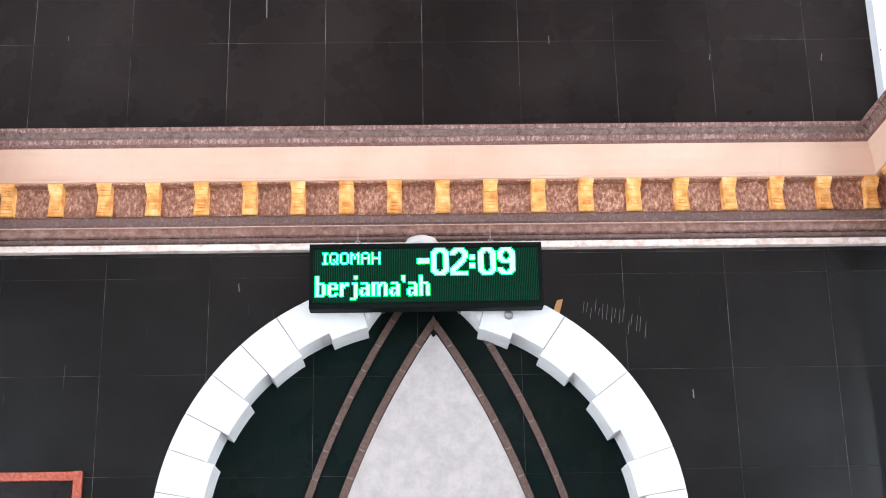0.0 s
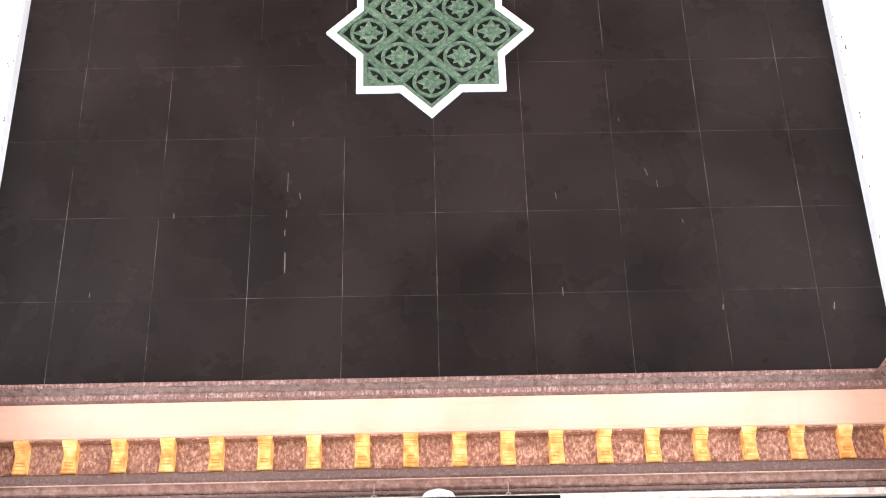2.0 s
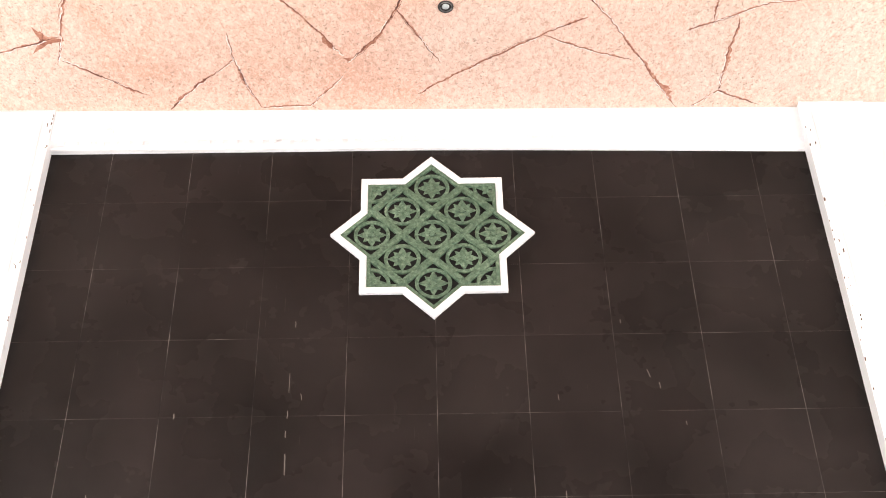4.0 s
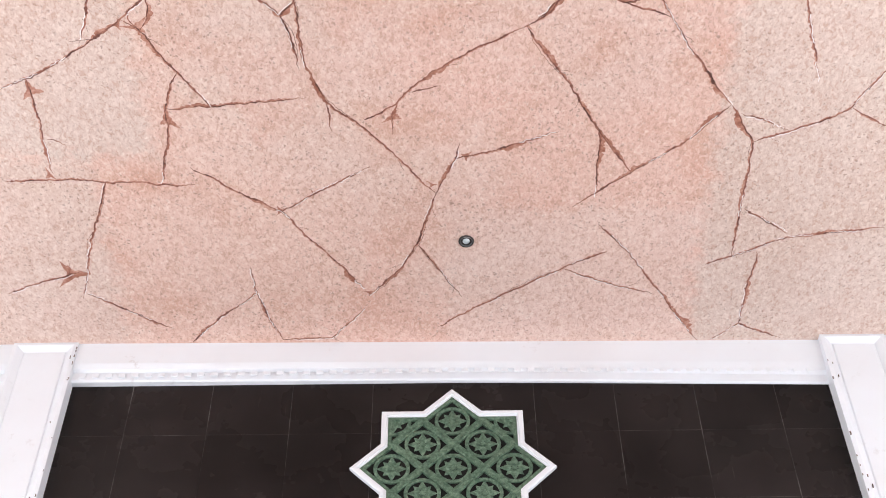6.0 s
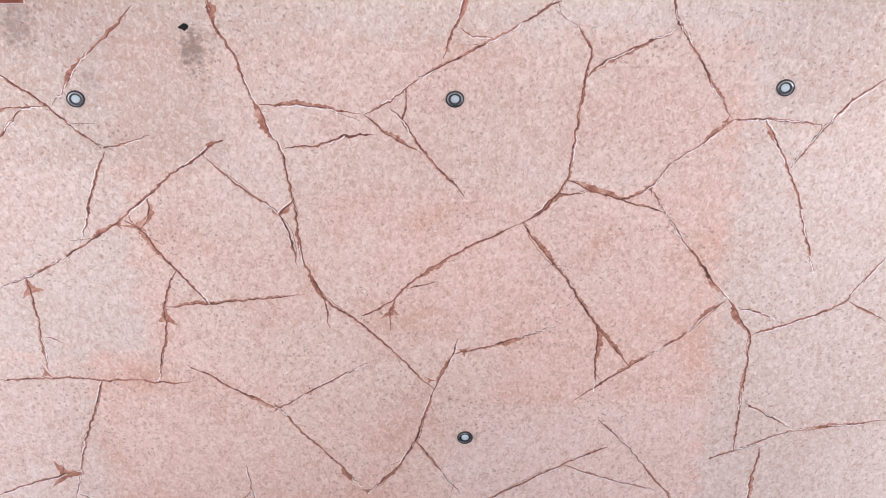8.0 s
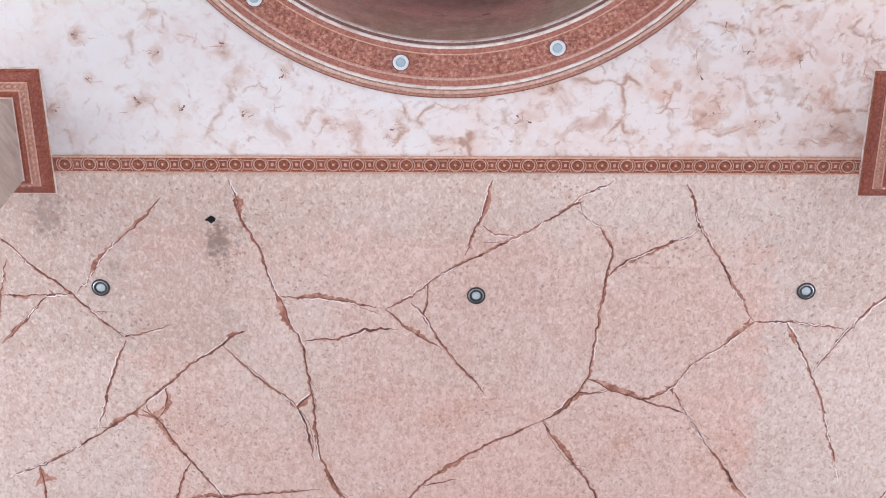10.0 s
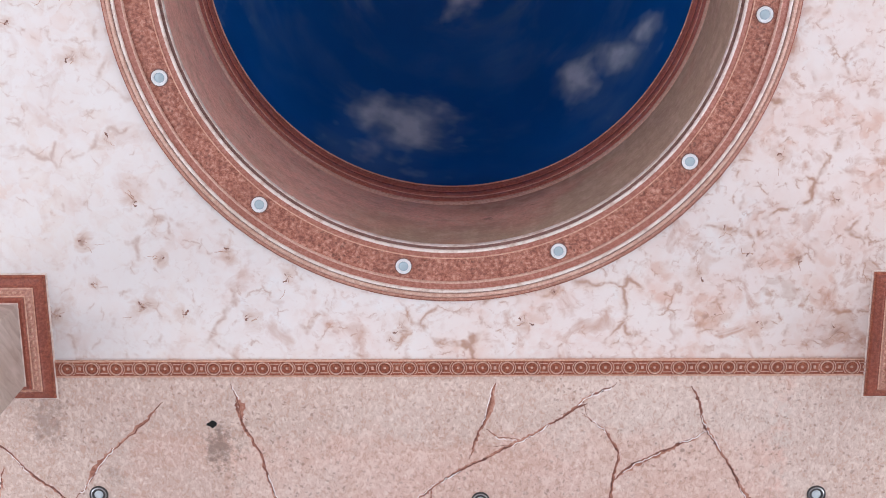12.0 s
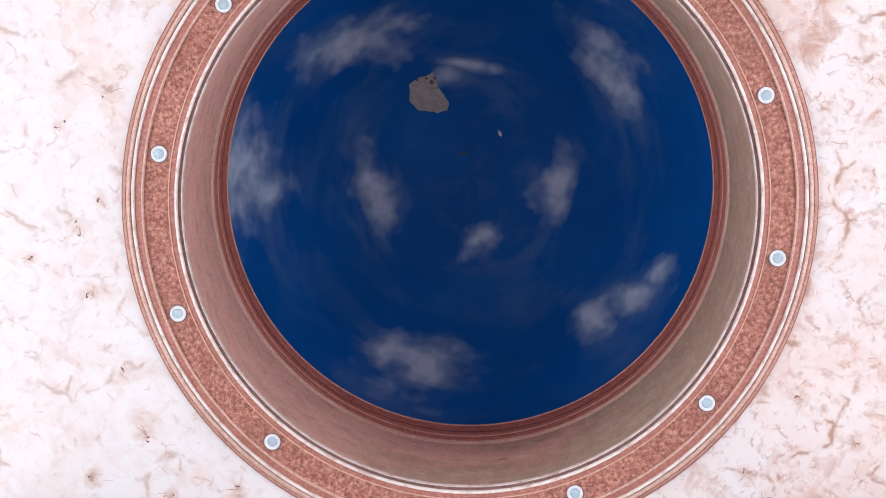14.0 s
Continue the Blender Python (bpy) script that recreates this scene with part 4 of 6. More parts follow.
def column(at):
    t = thing("column", (*at, 0), "square column clad in grey-beige marble with a red-brown crown moulding", "column", "columns round the dome", "structure")
    h = 0.245
    top = CEIL - 0.002
    rows = 12
    step = top / rows
    me = mesh_from("marble_slab", box_bm(-h, h, -h, h, 0.003, step - 0.003, bevel=0.004), COLUMN)
    for i in range(rows):
        piece("marble_slab", me, t, (0, 0, i * step))
    part("column_core", box_bm(-h + 0.006, h - 0.006, -h + 0.006, h - 0.006, 0, top), GROUT, t)
    sq = [(-h, -h), (-h, h), (h, h), (h, -h)][::-1]
    for nm, mat, prof in (
        ("white_fillet", LINE_WHITE, [(0.0, -0.145), (0.004, -0.145), (0.005, -0.138), (0.0, -0.138)]),
        ("inner_moulding", MOULD, [(0.0, -0.1375), (0.02, -0.1375), (0.030, -0.125), (0.030, -0.110), (0.0, -0.110)]),
        ("inner_fillet", ROSE, [(0.0, -0.1095), (0.032, -0.1095), (0.036, -0.106), (0.036, -0.102), (0.0, -0.102)]),
        ("carved_band", OUTER, [(0.0, -0.1015), (0.042, -0.1015), (0.062, -0.078), (0.062, -0.066), (0.0, -0.066)]),
        ("mid_fillet", ROSE, [(0.0, -0.0655), (0.066, -0.0655), (0.070, -0.062), (0.070, -0.060), (0.0, -0.060)]),
        ("outer_moulding", MOULD, [(0.0, -0.0595), (0.075, -0.0595), (0.082, -0.052), (0.115, -0.035), (0.120, -0.022), (0.0, -0.022)]),
        ("edge_roll", STRIP_PAINT, [(0.0, -0.0215), (0.124, -0.0215), (0.130, -0.016), (0.130, -0.0095), (0.0, -0.0095)]),
        ("edge_fillet", LINE_WHITE, [(0.0, -0.009), (0.134, -0.009), (0.138, -0.006), (0.138, 0.0), (0.0, 0.0)]),
    ):
        part(nm, sweep_bm([(x, -y) for x, y in sq][::-1], [(o, top + z) for o, z in prof], loop=True), mat, t)
    # carved beads along the band, on all four sides
    bm = bmesh.new()
    count, out = 15, h + 0.046
    for k in range(count):
        u = -h - 0.03 + (2 * h + 0.06) * (k + 0.5) / count
        w = 0.012 if k % 2 else 0.007
        for sgn in (-1, 1):
            y0, y1 = sorted((sgn * out, sgn * (out + 0.012)))
            box(bm, u - w, u + w, y0, y1, top - 0.101, top - 0.084, 0.003)
            box(bm, y0, y1, u - w, u + w, top - 0.101, top - 0.084, 0.003)
    part("carved_relief", bm, ROSE, t, "small carved beads")
    return t


first = column((-2.718, 2.585))
for x, y in ((2.32 + 0.383, 2.585), (-2.718, -1.585), (2.703, -1.585)):
    copy_thing(first, pose(x, y, 0))

# ---- painted veins on the stone ceiling ----
vein_bm = bmesh.new()
chip_bm = bmesh.new()
vrng = random.Random(7)


def ribbon(bm, pts, widths, z, lift):
    """A low three-sided ridge along plan points, pointed at both ends."""
    rows = []
    n = len(pts)
    for i, p in enumerate(pts):
        a, b = pts[max(i - 1, 0)], pts[min(i + 1, n - 1)]
        d = (b - a)
        d = d.normalized() if d.length > 1e-9 else Vector((1, 0))
        s = Vector((-d.y, d.x)) * widths[i] / 2
        rows.append([bm.verts.new((p.x + s.x, p.y + s.y, z)), bm.verts.new((p.x, p.y, z - lift)), bm.verts.new((p.x - s.x, p.y - s.y, z))])
    for a, b in zip(rows, rows[1:]):
        for j in (0, 1):
            bm.faces.new((a[j], a[j + 1], b[j + 1], b[j]))


wash_bm = bmesh.new()


def stroke(knots, base, seed, rough=1.0):
    """Jagged points and uneven widths along a way through the knots."""
    pts, widths = [], []
    total = sum((b - a).length for a, b in zip(knots, knots[1:]))
    gone, kick = 0.0, 0.0
    for a, b in zip(knots, knots[1:]):
        d = b - a
        k = max(3, int(d.length / 0.014))
        side = Vector((-d.y, d.x)).normalized()
        for i in range(k + (b is knots[-1])):
            u = i / k
            s = gone + d.length * u
            pin = min(1.0, u * 6, (1 - u) * 6)
            kick = kick * 0.62 + vrng.uniform(-0.0046, 0.0046)
            w = noise.noise(seed + Vector((s * 5, 0, 0))) * 0.016 * pin + noise.noise(seed + Vector((s * 17, 5, 0))) * 0.005 + kick
            pts.append(a + d * u + side * w * rough)
            n1 = noise.noise(seed + Vector((s * 6, 9, 0)))
            swell = 0.50 + 1.3 * max(0.0, n1) + (vrng.uniform(0.4, 1.6) if vrng.random() < 0.12 else vrng.uniform(-0.2, 0.2))
            ends = min(1.0, s / 0.06 + 0.4, (total - s) / 0.18 + 0.15)
            widths.append(max(0.0026, base * swell * ends))
        gone += d.length
    return pts, widths, total


def vein(*c):
    """One painted crack through plan points, with a brown wash, twigs and pale flakes."""
    knots = [Vector((c[i], c[i + 1])) for i in range(0, len(c), 2)]
    seed = Vector((knots[0].x * 3.1, knots[0].y * 2.7, len(knots)))
    base = vrng.uniform(0.0092, 0.0135)
    pts, widths, total = stroke(knots, base, seed)
    ribbon(vein_bm, pts, widths, CEIL - 0.0009, 0.0002)
    # a thin wash on one side of the stroke, swelling here and there
    wide, drift = [], []
    lean = vrng.choice((-1, 1))
    for q, p in enumerate(pts):
        n1 = noise.noise(seed + Vector((q * 0.045, 2, 7)))
        w = max(0.003, (0.0175 + 0.065 * max(0.0, n1 - 0.10)) * vrng.uniform(0.6, 1.2) * min(1.0, (q + 1) / 9, (len(pts) - q) / 12))
        d = pts[min(q + 1, len(pts) - 1)] - pts[max(q - 1, 0)]
        side = Vector((-d.y, d.x)).normalized() if d.length > 1e-7 else Vector((0, 1))
        wide.append(w)
        drift.append(p + side * lean * max(0.0, w - 0.010) * 0.45)
    ribbon(wash_bm, drift, wide, CEIL - 0.0004, 0.0001)
    # a second hair-line strand that leaves and rejoins
    lo = vrng.randrange(0, 16)
    while lo < len(pts) - 20:
        k = vrng.randrange(18, 46)
        seg = pts[lo:lo + k]
        if vrng.random() < 0.16 and len(seg) > 12:
            amp = vrng.choice((-1, 1)) * vrng.uniform(0.010, 0.024)
            d = (seg[-1] - seg[0])
            side = Vector((-d.y, d.x)).normalized() if d.length > 1e-6 else Vector((0, 1))
            ribbon(vein_bm, [p + side * (amp * math.sin(math.pi * q / (len(seg) - 1)) + vrng.uniform(-0.002, 0.002)) for q, p in enumerate(seg)], [0.0034] * len(seg), CEIL - 0.0007, 0.0001)
        lo += k
    # twigs
    for _ in range(int(total / 0.45)):
        if len(pts) > 8 and vrng.random() < 0.55:
            i = vrng.randrange(2, len(pts) - 2)
            d = (pts[i + 1] - pts[i - 1]).normalized()
            turn = vrng.choice((-1, 1)) * vrng.uniform(0.25, 0.8)
            e = Vector((d.x * math.cos(turn) - d.y * math.sin(turn), d.x * math.sin(turn) + d.y * math.cos(turn)))
            tp, tw, _t = stroke([pts[i], pts[i] + e * vrng.uniform(0.05, 0.15)], 0.0055, seed + Vector((i, 0, 0)), 0.6)
            ribbon(vein_bm, tp, tw, CEIL - 0.0006, 0.0001)
    # short pale hairlines where the paint has flaked beside the stroke
    lo = vrng.randrange(0, 8)
    while lo < len(pts) - 8:
        k = vrng.randrange(6, 20)
        seg = pts[lo:lo + k]
        near_end = lo < 10 or lo > len(pts) - 24
        if len(seg) > 4 and vrng.random() < (0.58 if seg[0].x > 1.2 or seg[0].y > 5.8 else 0.22) + (0.16 if near_end else 0.0):
            off = Vector((vrng.uniform(-0.012, 0.012), vrng.uniform(-0.012, 0.012)))
            ribbon(chip_bm, [p + off + Vector((vrng.uniform(-0.004, 0.004), vrng.uniform(-0.004, 0.004))) for p in seg], [vrng.uniform(0.0025, 0.0075) for _ in seg], CEIL - 0.0013, 0.0001)
        lo += k


vein(0.19, 2.99, 0.12, 3.15, 0.05, 3.36)
vein(0.74, 3.00, 0.37, 3.24, 0.00, 3.43, -0.31, 3.66, -0.43, 3.73)
vein(0.15, 3.17, 0.22, 3.22, 0.33, 3.23)
vein(-0.17, 3.56, -0.20, 3.77, -0.17, 3.85)
vein(-0.43, 3.73, -0.28, 3.87, -0.09, 4.00)
vein(-0.27, 3.68, -0.20, 3.77, -0.04, 4.03, 0.19, 4.34)
vein(-1.06, 3.64, -0.78, 3.66, -0.45, 3.72)
vein(-0.93, 3.95, -0.73, 3.93, -0.56, 3.87, -0.36, 3.86)
vein(-1.31, 2.97, -1.26, 3.16, -1.16, 3.36, -1.09, 3.63, -0.97, 3.90, -0.91, 4.22, -0.88, 4.78, -0.75, 5.10, -0.54, 5.28, -0.30, 5.56, -0.04, 5.89)
vein(-0.90, 4.30, -1.00, 4.42, -1.18, 4.26, -1.44, 3.99)
vein(-1.00, 4.42, -0.95, 4.56, -0.91, 4.82)
vein(-1.30, 3.88, -1.59, 4.08, -1.93, 4.37, -2.10, 4.52, -2.55, 4.81, -2.88, 4.96)
vein(-1.95, 4.37, -1.95, 4.45, -1.89, 4.52)
vein(-1.81, 4.27, -1.84, 4.46, -1.89, 4.52)
vein(-2.00, 4.44, -1.89, 4.52, -1.71, 4.83, -1.52, 5.12)
vein(-1.71, 4.83, -1.83, 5.15, -1.82, 5.26, -1.94, 5.77)
vein(-1.82, 5.13, -1.52, 5.12, -0.88, 5.05)
vein(-2.69, 4.88, -2.67, 5.04, -2.68, 5.29, -2.68, 5.66)
vein(-2.65, 5.37, -2.54, 5.42)
vein(-3.03, 5.73, -2.70, 5.72, -2.33, 5.75, -1.71, 5.78)
vein(-2.33, 5.75, -2.55, 6.36, -2.69, 6.87)
vein(-3.24, 6.81, -2.93, 6.68, -2.62, 6.58)
vein(-1.73, 5.63, -1.33, 5.91, -1.13, 6.03, -0.89, 6.37, -0.58, 6.79)
vein(-1.13, 6.03, -0.90, 5.88, -0.49, 5.64)
vein(-0.04, 5.89, -0.18, 6.35, -0.33, 6.62, -0.55, 6.87)
vein(-0.04, 5.89, 0.09, 5.58, 0.13, 5.44)
vein(0.09, 5.58, 0.32, 5.52, 0.79, 5.35)
vein(-0.18, 6.35, -0.06, 6.55, 0.14, 6.89)
vein(-0.51, 5.24, -0.32, 5.13, -0.21, 5.01, -0.06, 4.86, 0.20, 4.70, 0.55, 4.52)
vein(-0.32, 5.17, -0.33, 5.36)
vein(-0.75, 5.10, -0.74, 5.33)
vein(-0.21, 5.02, -0.00, 4.97)
vein(0.55, 4.52, 0.69, 4.42, 0.82, 4.21, 0.87, 3.73, 0.93, 3.32, 0.83, 3.16, 0.71, 3.07)
vein(0.91, 3.49, 1.04, 3.38, 1.44, 3.19)
vein(0.55, 4.52, 0.70, 4.76, 0.89, 5.04, 1.04, 5.32, 1.31, 5.71)
vein(0.82, 4.21, 0.97, 4.30, 1.17, 4.36, 1.34, 4.28, 1.50, 4.08, 1.82, 3.80)
vein(0.60, 4.49, 0.76, 4.31, 0.97, 4.30)
vein(1.17, 4.36, 1.46, 4.47)
vein(1.34, 4.28, 1.46, 4.47, 1.63, 4.73, 1.92, 5.15)
vein(1.92, 5.15, 1.66, 5.45, 1.31, 5.71, 0.92, 6.02)
vein(1.07, 5.34, 1.07, 5.66, 1.07, 5.93)
vein(1.39, 3.01, 1.44, 3.19, 1.56, 3.37, 1.68, 3.59, 1.80, 3.80)
vein(1.82, 3.80, 2.01, 3.80, 2.38, 3.86)
vein(2.01, 3.80, 2.20, 4.15, 2.30, 4.40, 2.47, 4.97)
vein(2.21, 4.15, 2.38, 3.86, 2.53, 3.68, 2.70, 3.54)
vein(2.00, 5.22, 2.16, 5.27, 2.34, 5.37)
vein(1.93, 5.15, 2.12, 5.46, 2.12, 5.78, 2.11, 6.51)
vein(2.12, 5.46, 2.56, 5.28, 2.73, 5.18, 2.93, 4.82)
vein(2.73, 5.18, 3.02, 5.36)
vein(2.15, 6.06, 2.48, 6.28)
vein(1.93, 6.59, 2.49, 6.33, 3.17, 6.24)
vein(1.12, 6.19, 1.36, 6.46, 1.56, 6.78, 1.95, 7.36)
vein(-0.04, 7.21, 0.24, 7.00, 0.88, 6.61, 1.20, 6.45)
vein(0.88, 6.61, 1.16, 6.75, 1.57, 6.88)
vein(2.07, 7.38, 2.27, 7.22, 2.61, 7.37)
vein(2.27, 7.22, 2.27, 6.81, 2.29, 6.47)
vein(-1.94, 7.35, -1.69, 7.08, -1.39, 6.84, -1.41, 6.56)
vein(-1.39, 6.84, -1.31, 7.14, -1.24, 7.33)
vein(-1.24, 7.33, -0.85, 7.32, -0.59, 7.00)
vein(-2.65, 6.81, -2.41, 6.98, -2.07, 7.20)
vein(-1.73, 2.99, -1.84, 3.12, -2.04, 3.30, -2.30, 3.62)
vein(-2.72, 3.25, -2.58, 3.41, -2.34, 3.62, -2.04, 3.93)
vein(-2.04, 3.93, -1.74, 3.84)
vein(-2.04, 3.95, -2.17, 4.28, -2.29, 4.61)
vein(-2.70, 3.40, -2.77, 3.64, -2.80, 3.82)
vein(-2.77, 3.64, -2.48, 3.64, -2.34, 3.62)
vein(-2.48, 3.64, -2.80, 3.98)
vein(0.21, 2.88, 0.14, 3.13, 0.13, 3.17)
vein(1.34, 2.90, 1.40, 3.06, 1.44, 3.19)
vein(0.91, 2.88, 0.75, 2.97, 0.59, 3.08)
vein(-1.33, 2.88, -1.31, 2.95, -1.26, 3.17)
# rusty patches where painted cracks meet: plan place and size
PATCHES = [
    (-0.33, 5.23, 0.085), (-1.83, 5.22, 0.085), (-2.72, 6.62, 0.095), (-2.70, 5.67, 0.055), (-2.67, 4.98, 0.075), (-1.91, 4.51, 0.060),
    (-0.55, 6.83, 0.035), (-0.90, 5.87, 0.040), (1.35, 4.27, 0.035), (1.78, 3.82, 0.030), (0.56, 4.52, 0.030), (-1.13, 6.03, 0.035),
    (-2.04, 4.47, 0.040), (0.17, 5.55, 0.030), (-2.44, 3.63, 0.025), (0.88, 6.62, 0.025), (-0.06, 5.80, 0.030),
]
for bx, by, br in PATCHES:
    # a torn wedge with three long ragged tips
    lean = vrng.uniform(0, 2.1)
    tips = []
    for k in range(3):
        a = lean + 2.1 * k + vrng.uniform(-0.5, 0.5)
        tips.append(Vector((bx, by)) + Vector((math.cos(a), math.sin(a))) * br * vrng.uniform(0.8, 2.0))
    rim = []
    for k in range(3):
        for j in range(10):
            u = j / 10
            q = tips[k].lerp(tips[(k + 1) % 3], u)
            q = q.lerp(Vector((bx, by)), 0.40 * math.sin(math.pi * u) + vrng.uniform(-0.16, 0.16))
            rim.append(wash_bm.verts.new((q.x, q.y, CEIL - 0.0006)))
    n = len(rim)
    mid = wash_bm.verts.new((bx, by, CEIL - 0.0006))
    for q in range(n):
        wash_bm.faces.new((rim[q], rim[(q + 1) % n], mid))
veins = part("ceiling_veins", vein_bm, VEIN)
tagged(veins, "jagged brown painted cracks across the pink ceiling", "painted cracks", kind="stuff")
washes = part("ceiling_wash", wash_bm, WASH)
tagged(washes, "brown washes along the painted cracks of the ceiling", "painted cracks", kind="stuff")
chips = part("ceiling_chips", chip_bm, CHIP)
tagged(chips, "pale chipped flakes along the painted cracks", "paint flakes", kind="stuff")

# ---- small dark dabs on the painted marble ----
dab_bm, trail_bm = bmesh.new(), bmesh.new()
drng = random.Random(21)
for mx, my, size in MARKS:
    for _ in range(drng.choice((1, 1, 2))):
        a = drng.uniform(0, 2 * math.pi)
        p = Vector((mx, my)) + Vector((drng.uniform(-1, 1), drng.uniform(-1, 1))) * size * 0.42
        pts, widths = [p.copy()], [0.003]
        long = drng.randrange(2, 7)
        for q in range(long):
            a += drng.uniform(-1.3, 1.3)
            p = p + Vector((math.cos(a), math.sin(a))) * drng.uniform(0.004, 0.010)
            pts.append(p.copy())
            widths.append(drng.uniform(0.005, 0.016) * (1 - abs(2 * q / long - 1) * 0.6))
        ribbon(dab_bm, pts, widths, CEIL - 0.0009, 0.0002)
    # a thin broken trail of rust that runs off from the dab
    for _ in range(2):
        a = drng.uniform(0, 2 * math.pi)
        p = Vector((mx, my))
        q = p + Vector((math.cos(a), math.sin(a))) * drng.uniform(0.05, 0.15)
        bend = p.lerp(q, 0.5) + Vector((drng.uniform(-0.03, 0.03), drng.uniform(-0.03, 0.03)))
        tp, tw, _t = stroke([p, bend, q], 0.007, Vector((mx * 3, my * 3, a)), 1.3)
        cut = drng.randrange(3, max(4, len(tp) - 2))
        ribbon(trail_bm, tp[:cut], tw[:cut], CEIL - 0.0006, 0.0001)
        if len(tp) - cut > 5:
            ribbon(trail_bm, tp[cut + 2:], tw[cut + 2:], CEIL - 0.0006, 0.0001)
trails = part("marble_trails", trail_bm, TRAIL)
tagged(trails, "thin rusty brush trails on the white marble ceiling", "painted marks", kind="stuff")
dabs = part("marble_dabs", dab_bm, DAB)
tagged(dabs, "small dark rusty dabs on the white marble ceiling", "painted marks", kind="stuff")

# ---- downlights ----


def downlight(name, at, r, trim, glass, label, group):
    white = trim is LAMP_WHITE
    eye = r * (0.62 if white else 0.47)
    t = thing(name, at, label, "downlight", group)
    part("trim_ring", lathe_bm([(r, 0.0), (r, -0.006), (r * 0.94, -0.012), (r * 0.90, -0.012), (r * 0.84, -0.006), (r * 0.84, 0.0)], 32), trim, t)
    part("mid_ring", lathe_bm([(r * 0.84, 0.0), (r * 0.84, -0.008), (r * 0.74, -0.010), (r * 0.70, -0.004), (r * 0.70, 0.0)], 32), LAMP_WHITE if white else STEEL, t)
    part("inner_ring", lathe_bm([(r * 0.70, 0.0), (r * 0.70, -0.004), (eye, -0.002), (eye, 0.0)], 32), LAMP_WHITE if white else DARK_STEEL, t)
    part("lens", lathe_bm([(eye, 0.0), (eye, -0.003), (eye * 0.7, -0.010), (0.0, -0.014)], 32, closed=False), glass, t, "frosted glass lens")
    if white:
        # thin dark ring draws the shadow round the white trim
        part("shadow_gap", lathe_bm([(r + 0.006, 0.0), (r + 0.006, -0.002), (r, -0.002), (r, 0.0)], 32), DARK_LINE, t, "dark ring painted as the trim's shadow on the stucco")
    return t


a = downlight("downlight", (0.173, 6.331, CEIL), 0.056, DARK_STEEL, DULL_GLASS, "small round steel downlight, switched off, in the pink ceiling", "ceiling downlights")
for x, y in ((0.12, 3.629), (2.105, 3.59), (-2.151, 3.585)):
    copy_thing(a, pose(x, y, CEIL))
ring = None
for k in range(12):
    ang = radians(9.4 + 30 * k)
    at = (DOME_X + 1.683 * math.cos(ang), DOME_Y + 1.683 * math.sin(ang), CEIL - 0.036)
    if ring is None:
        ring = downlight("downlight", at, 0.044, LAMP_WHITE, GLASS, "small round white downlight in the terracotta dome ring", "dome ring downlights")
    else:
        copy_thing(ring, pose(*at))

# ---- granite tiles: whole ones share a mesh, cut ones are made to size ----
TILE, TILE_Z = 0.6055, 0.6095
tile_meshes = {}


def tile_mesh(w, h, mat):
    key = (round(w, 3), round(h, 3), mat.name)
    gap = 0.0018 if mat is GRANITE else 0.0010
    if key not in tile_meshes:
        tile_meshes[key] = mesh_from("granite_tile", box_bm(gap, w - gap, 0.0, 0.0095, gap / 2, h - gap / 2, bevel=0.0006), mat)
    return tile_meshes[key]


def notched_tile(x0, x1, z0, z1, keep):
    """A tile cut along a curve: small cells that keep() allows."""
    bm = bmesh.new()
    n = 14
    vs = {}

    def vert(i, j, y):
        k = (i, j, y)
        if k not in vs:
            vs[k] = bm.verts.new((x0 + 0.0011 + (x1 - x0 - 0.0022) * i / n, y, z0 + 0.0006 + (z1 - z0 - 0.0012) * j / n))
        return vs[k]

    on = {(i, j) for i in range(n) for j in range(n) if keep(x0 + (x1 - x0) * (i + 0.5) / n, z0 + (z1 - z0) * (j + 0.5) / n)}
    if not on:
        bm.free()
        return None
    for i, j in on:
        bm.faces.new((vert(i, j, 0.0), vert(i + 1, j, 0.0), vert(i + 1, j + 1, 0.0), vert(i, j + 1, 0.0)))
        for (di, dj), (p, q) in (((-1, 0), ((0, 0), (0, 1))), ((1, 0), ((1, 0), (1, 1))), ((0, -1), ((0, 0), (1, 0))), ((0, 1), ((0, 1), (1, 1)))):
            if (i + di, j + dj) not in on:
                bm.faces.new((vert(i + p[0], j + p[1], 0.0), vert(i + q[0], j + q[1], 0.0), vert(i + q[0], j + q[1], 0.0095), vert(i + p[0], j + p[1], 0.0095)))
    return mesh_from("granite_tile", bm, LOWER_GRANITE)


def lay(parent, lo_x, hi_x, lo_z, hi_z, px, pz, y, keep=None, w=TILE, h=TILE_Z, mat=GRANITE):
    i0, i1 = math.floor((lo_x - px) / w), math.ceil((hi_x - px) / w)
    j0, j1 = math.floor((lo_z - pz) / h), math.ceil((hi_z - pz) / h)
    for i in range(i0, i1):
        for j in range(j0, j1):
            x0, x1 = max(lo_x, px + i * w), min(hi_x, px + (i + 1) * w)
            z0, z1 = max(lo_z, pz + j * h), min(hi_z, pz + (j + 1) * h)
            if x1 - x0 < 0.02 or z1 - z0 < 0.02:
                continue
            if keep and not all(keep(x0 + (x1 - x0) * u / 6, z0 + (z1 - z0) * v / 6) for u in range(7) for v in range(7)):
                me = notched_tile(x0, x1, z0, z1, keep)
                if me:
                    piece("granite_tile", me, parent, (0, y, 0))
            else:
                piece("granite_tile", tile_mesh(x1 - x0, z1 - z0, mat), parent, (x0, y, z0))


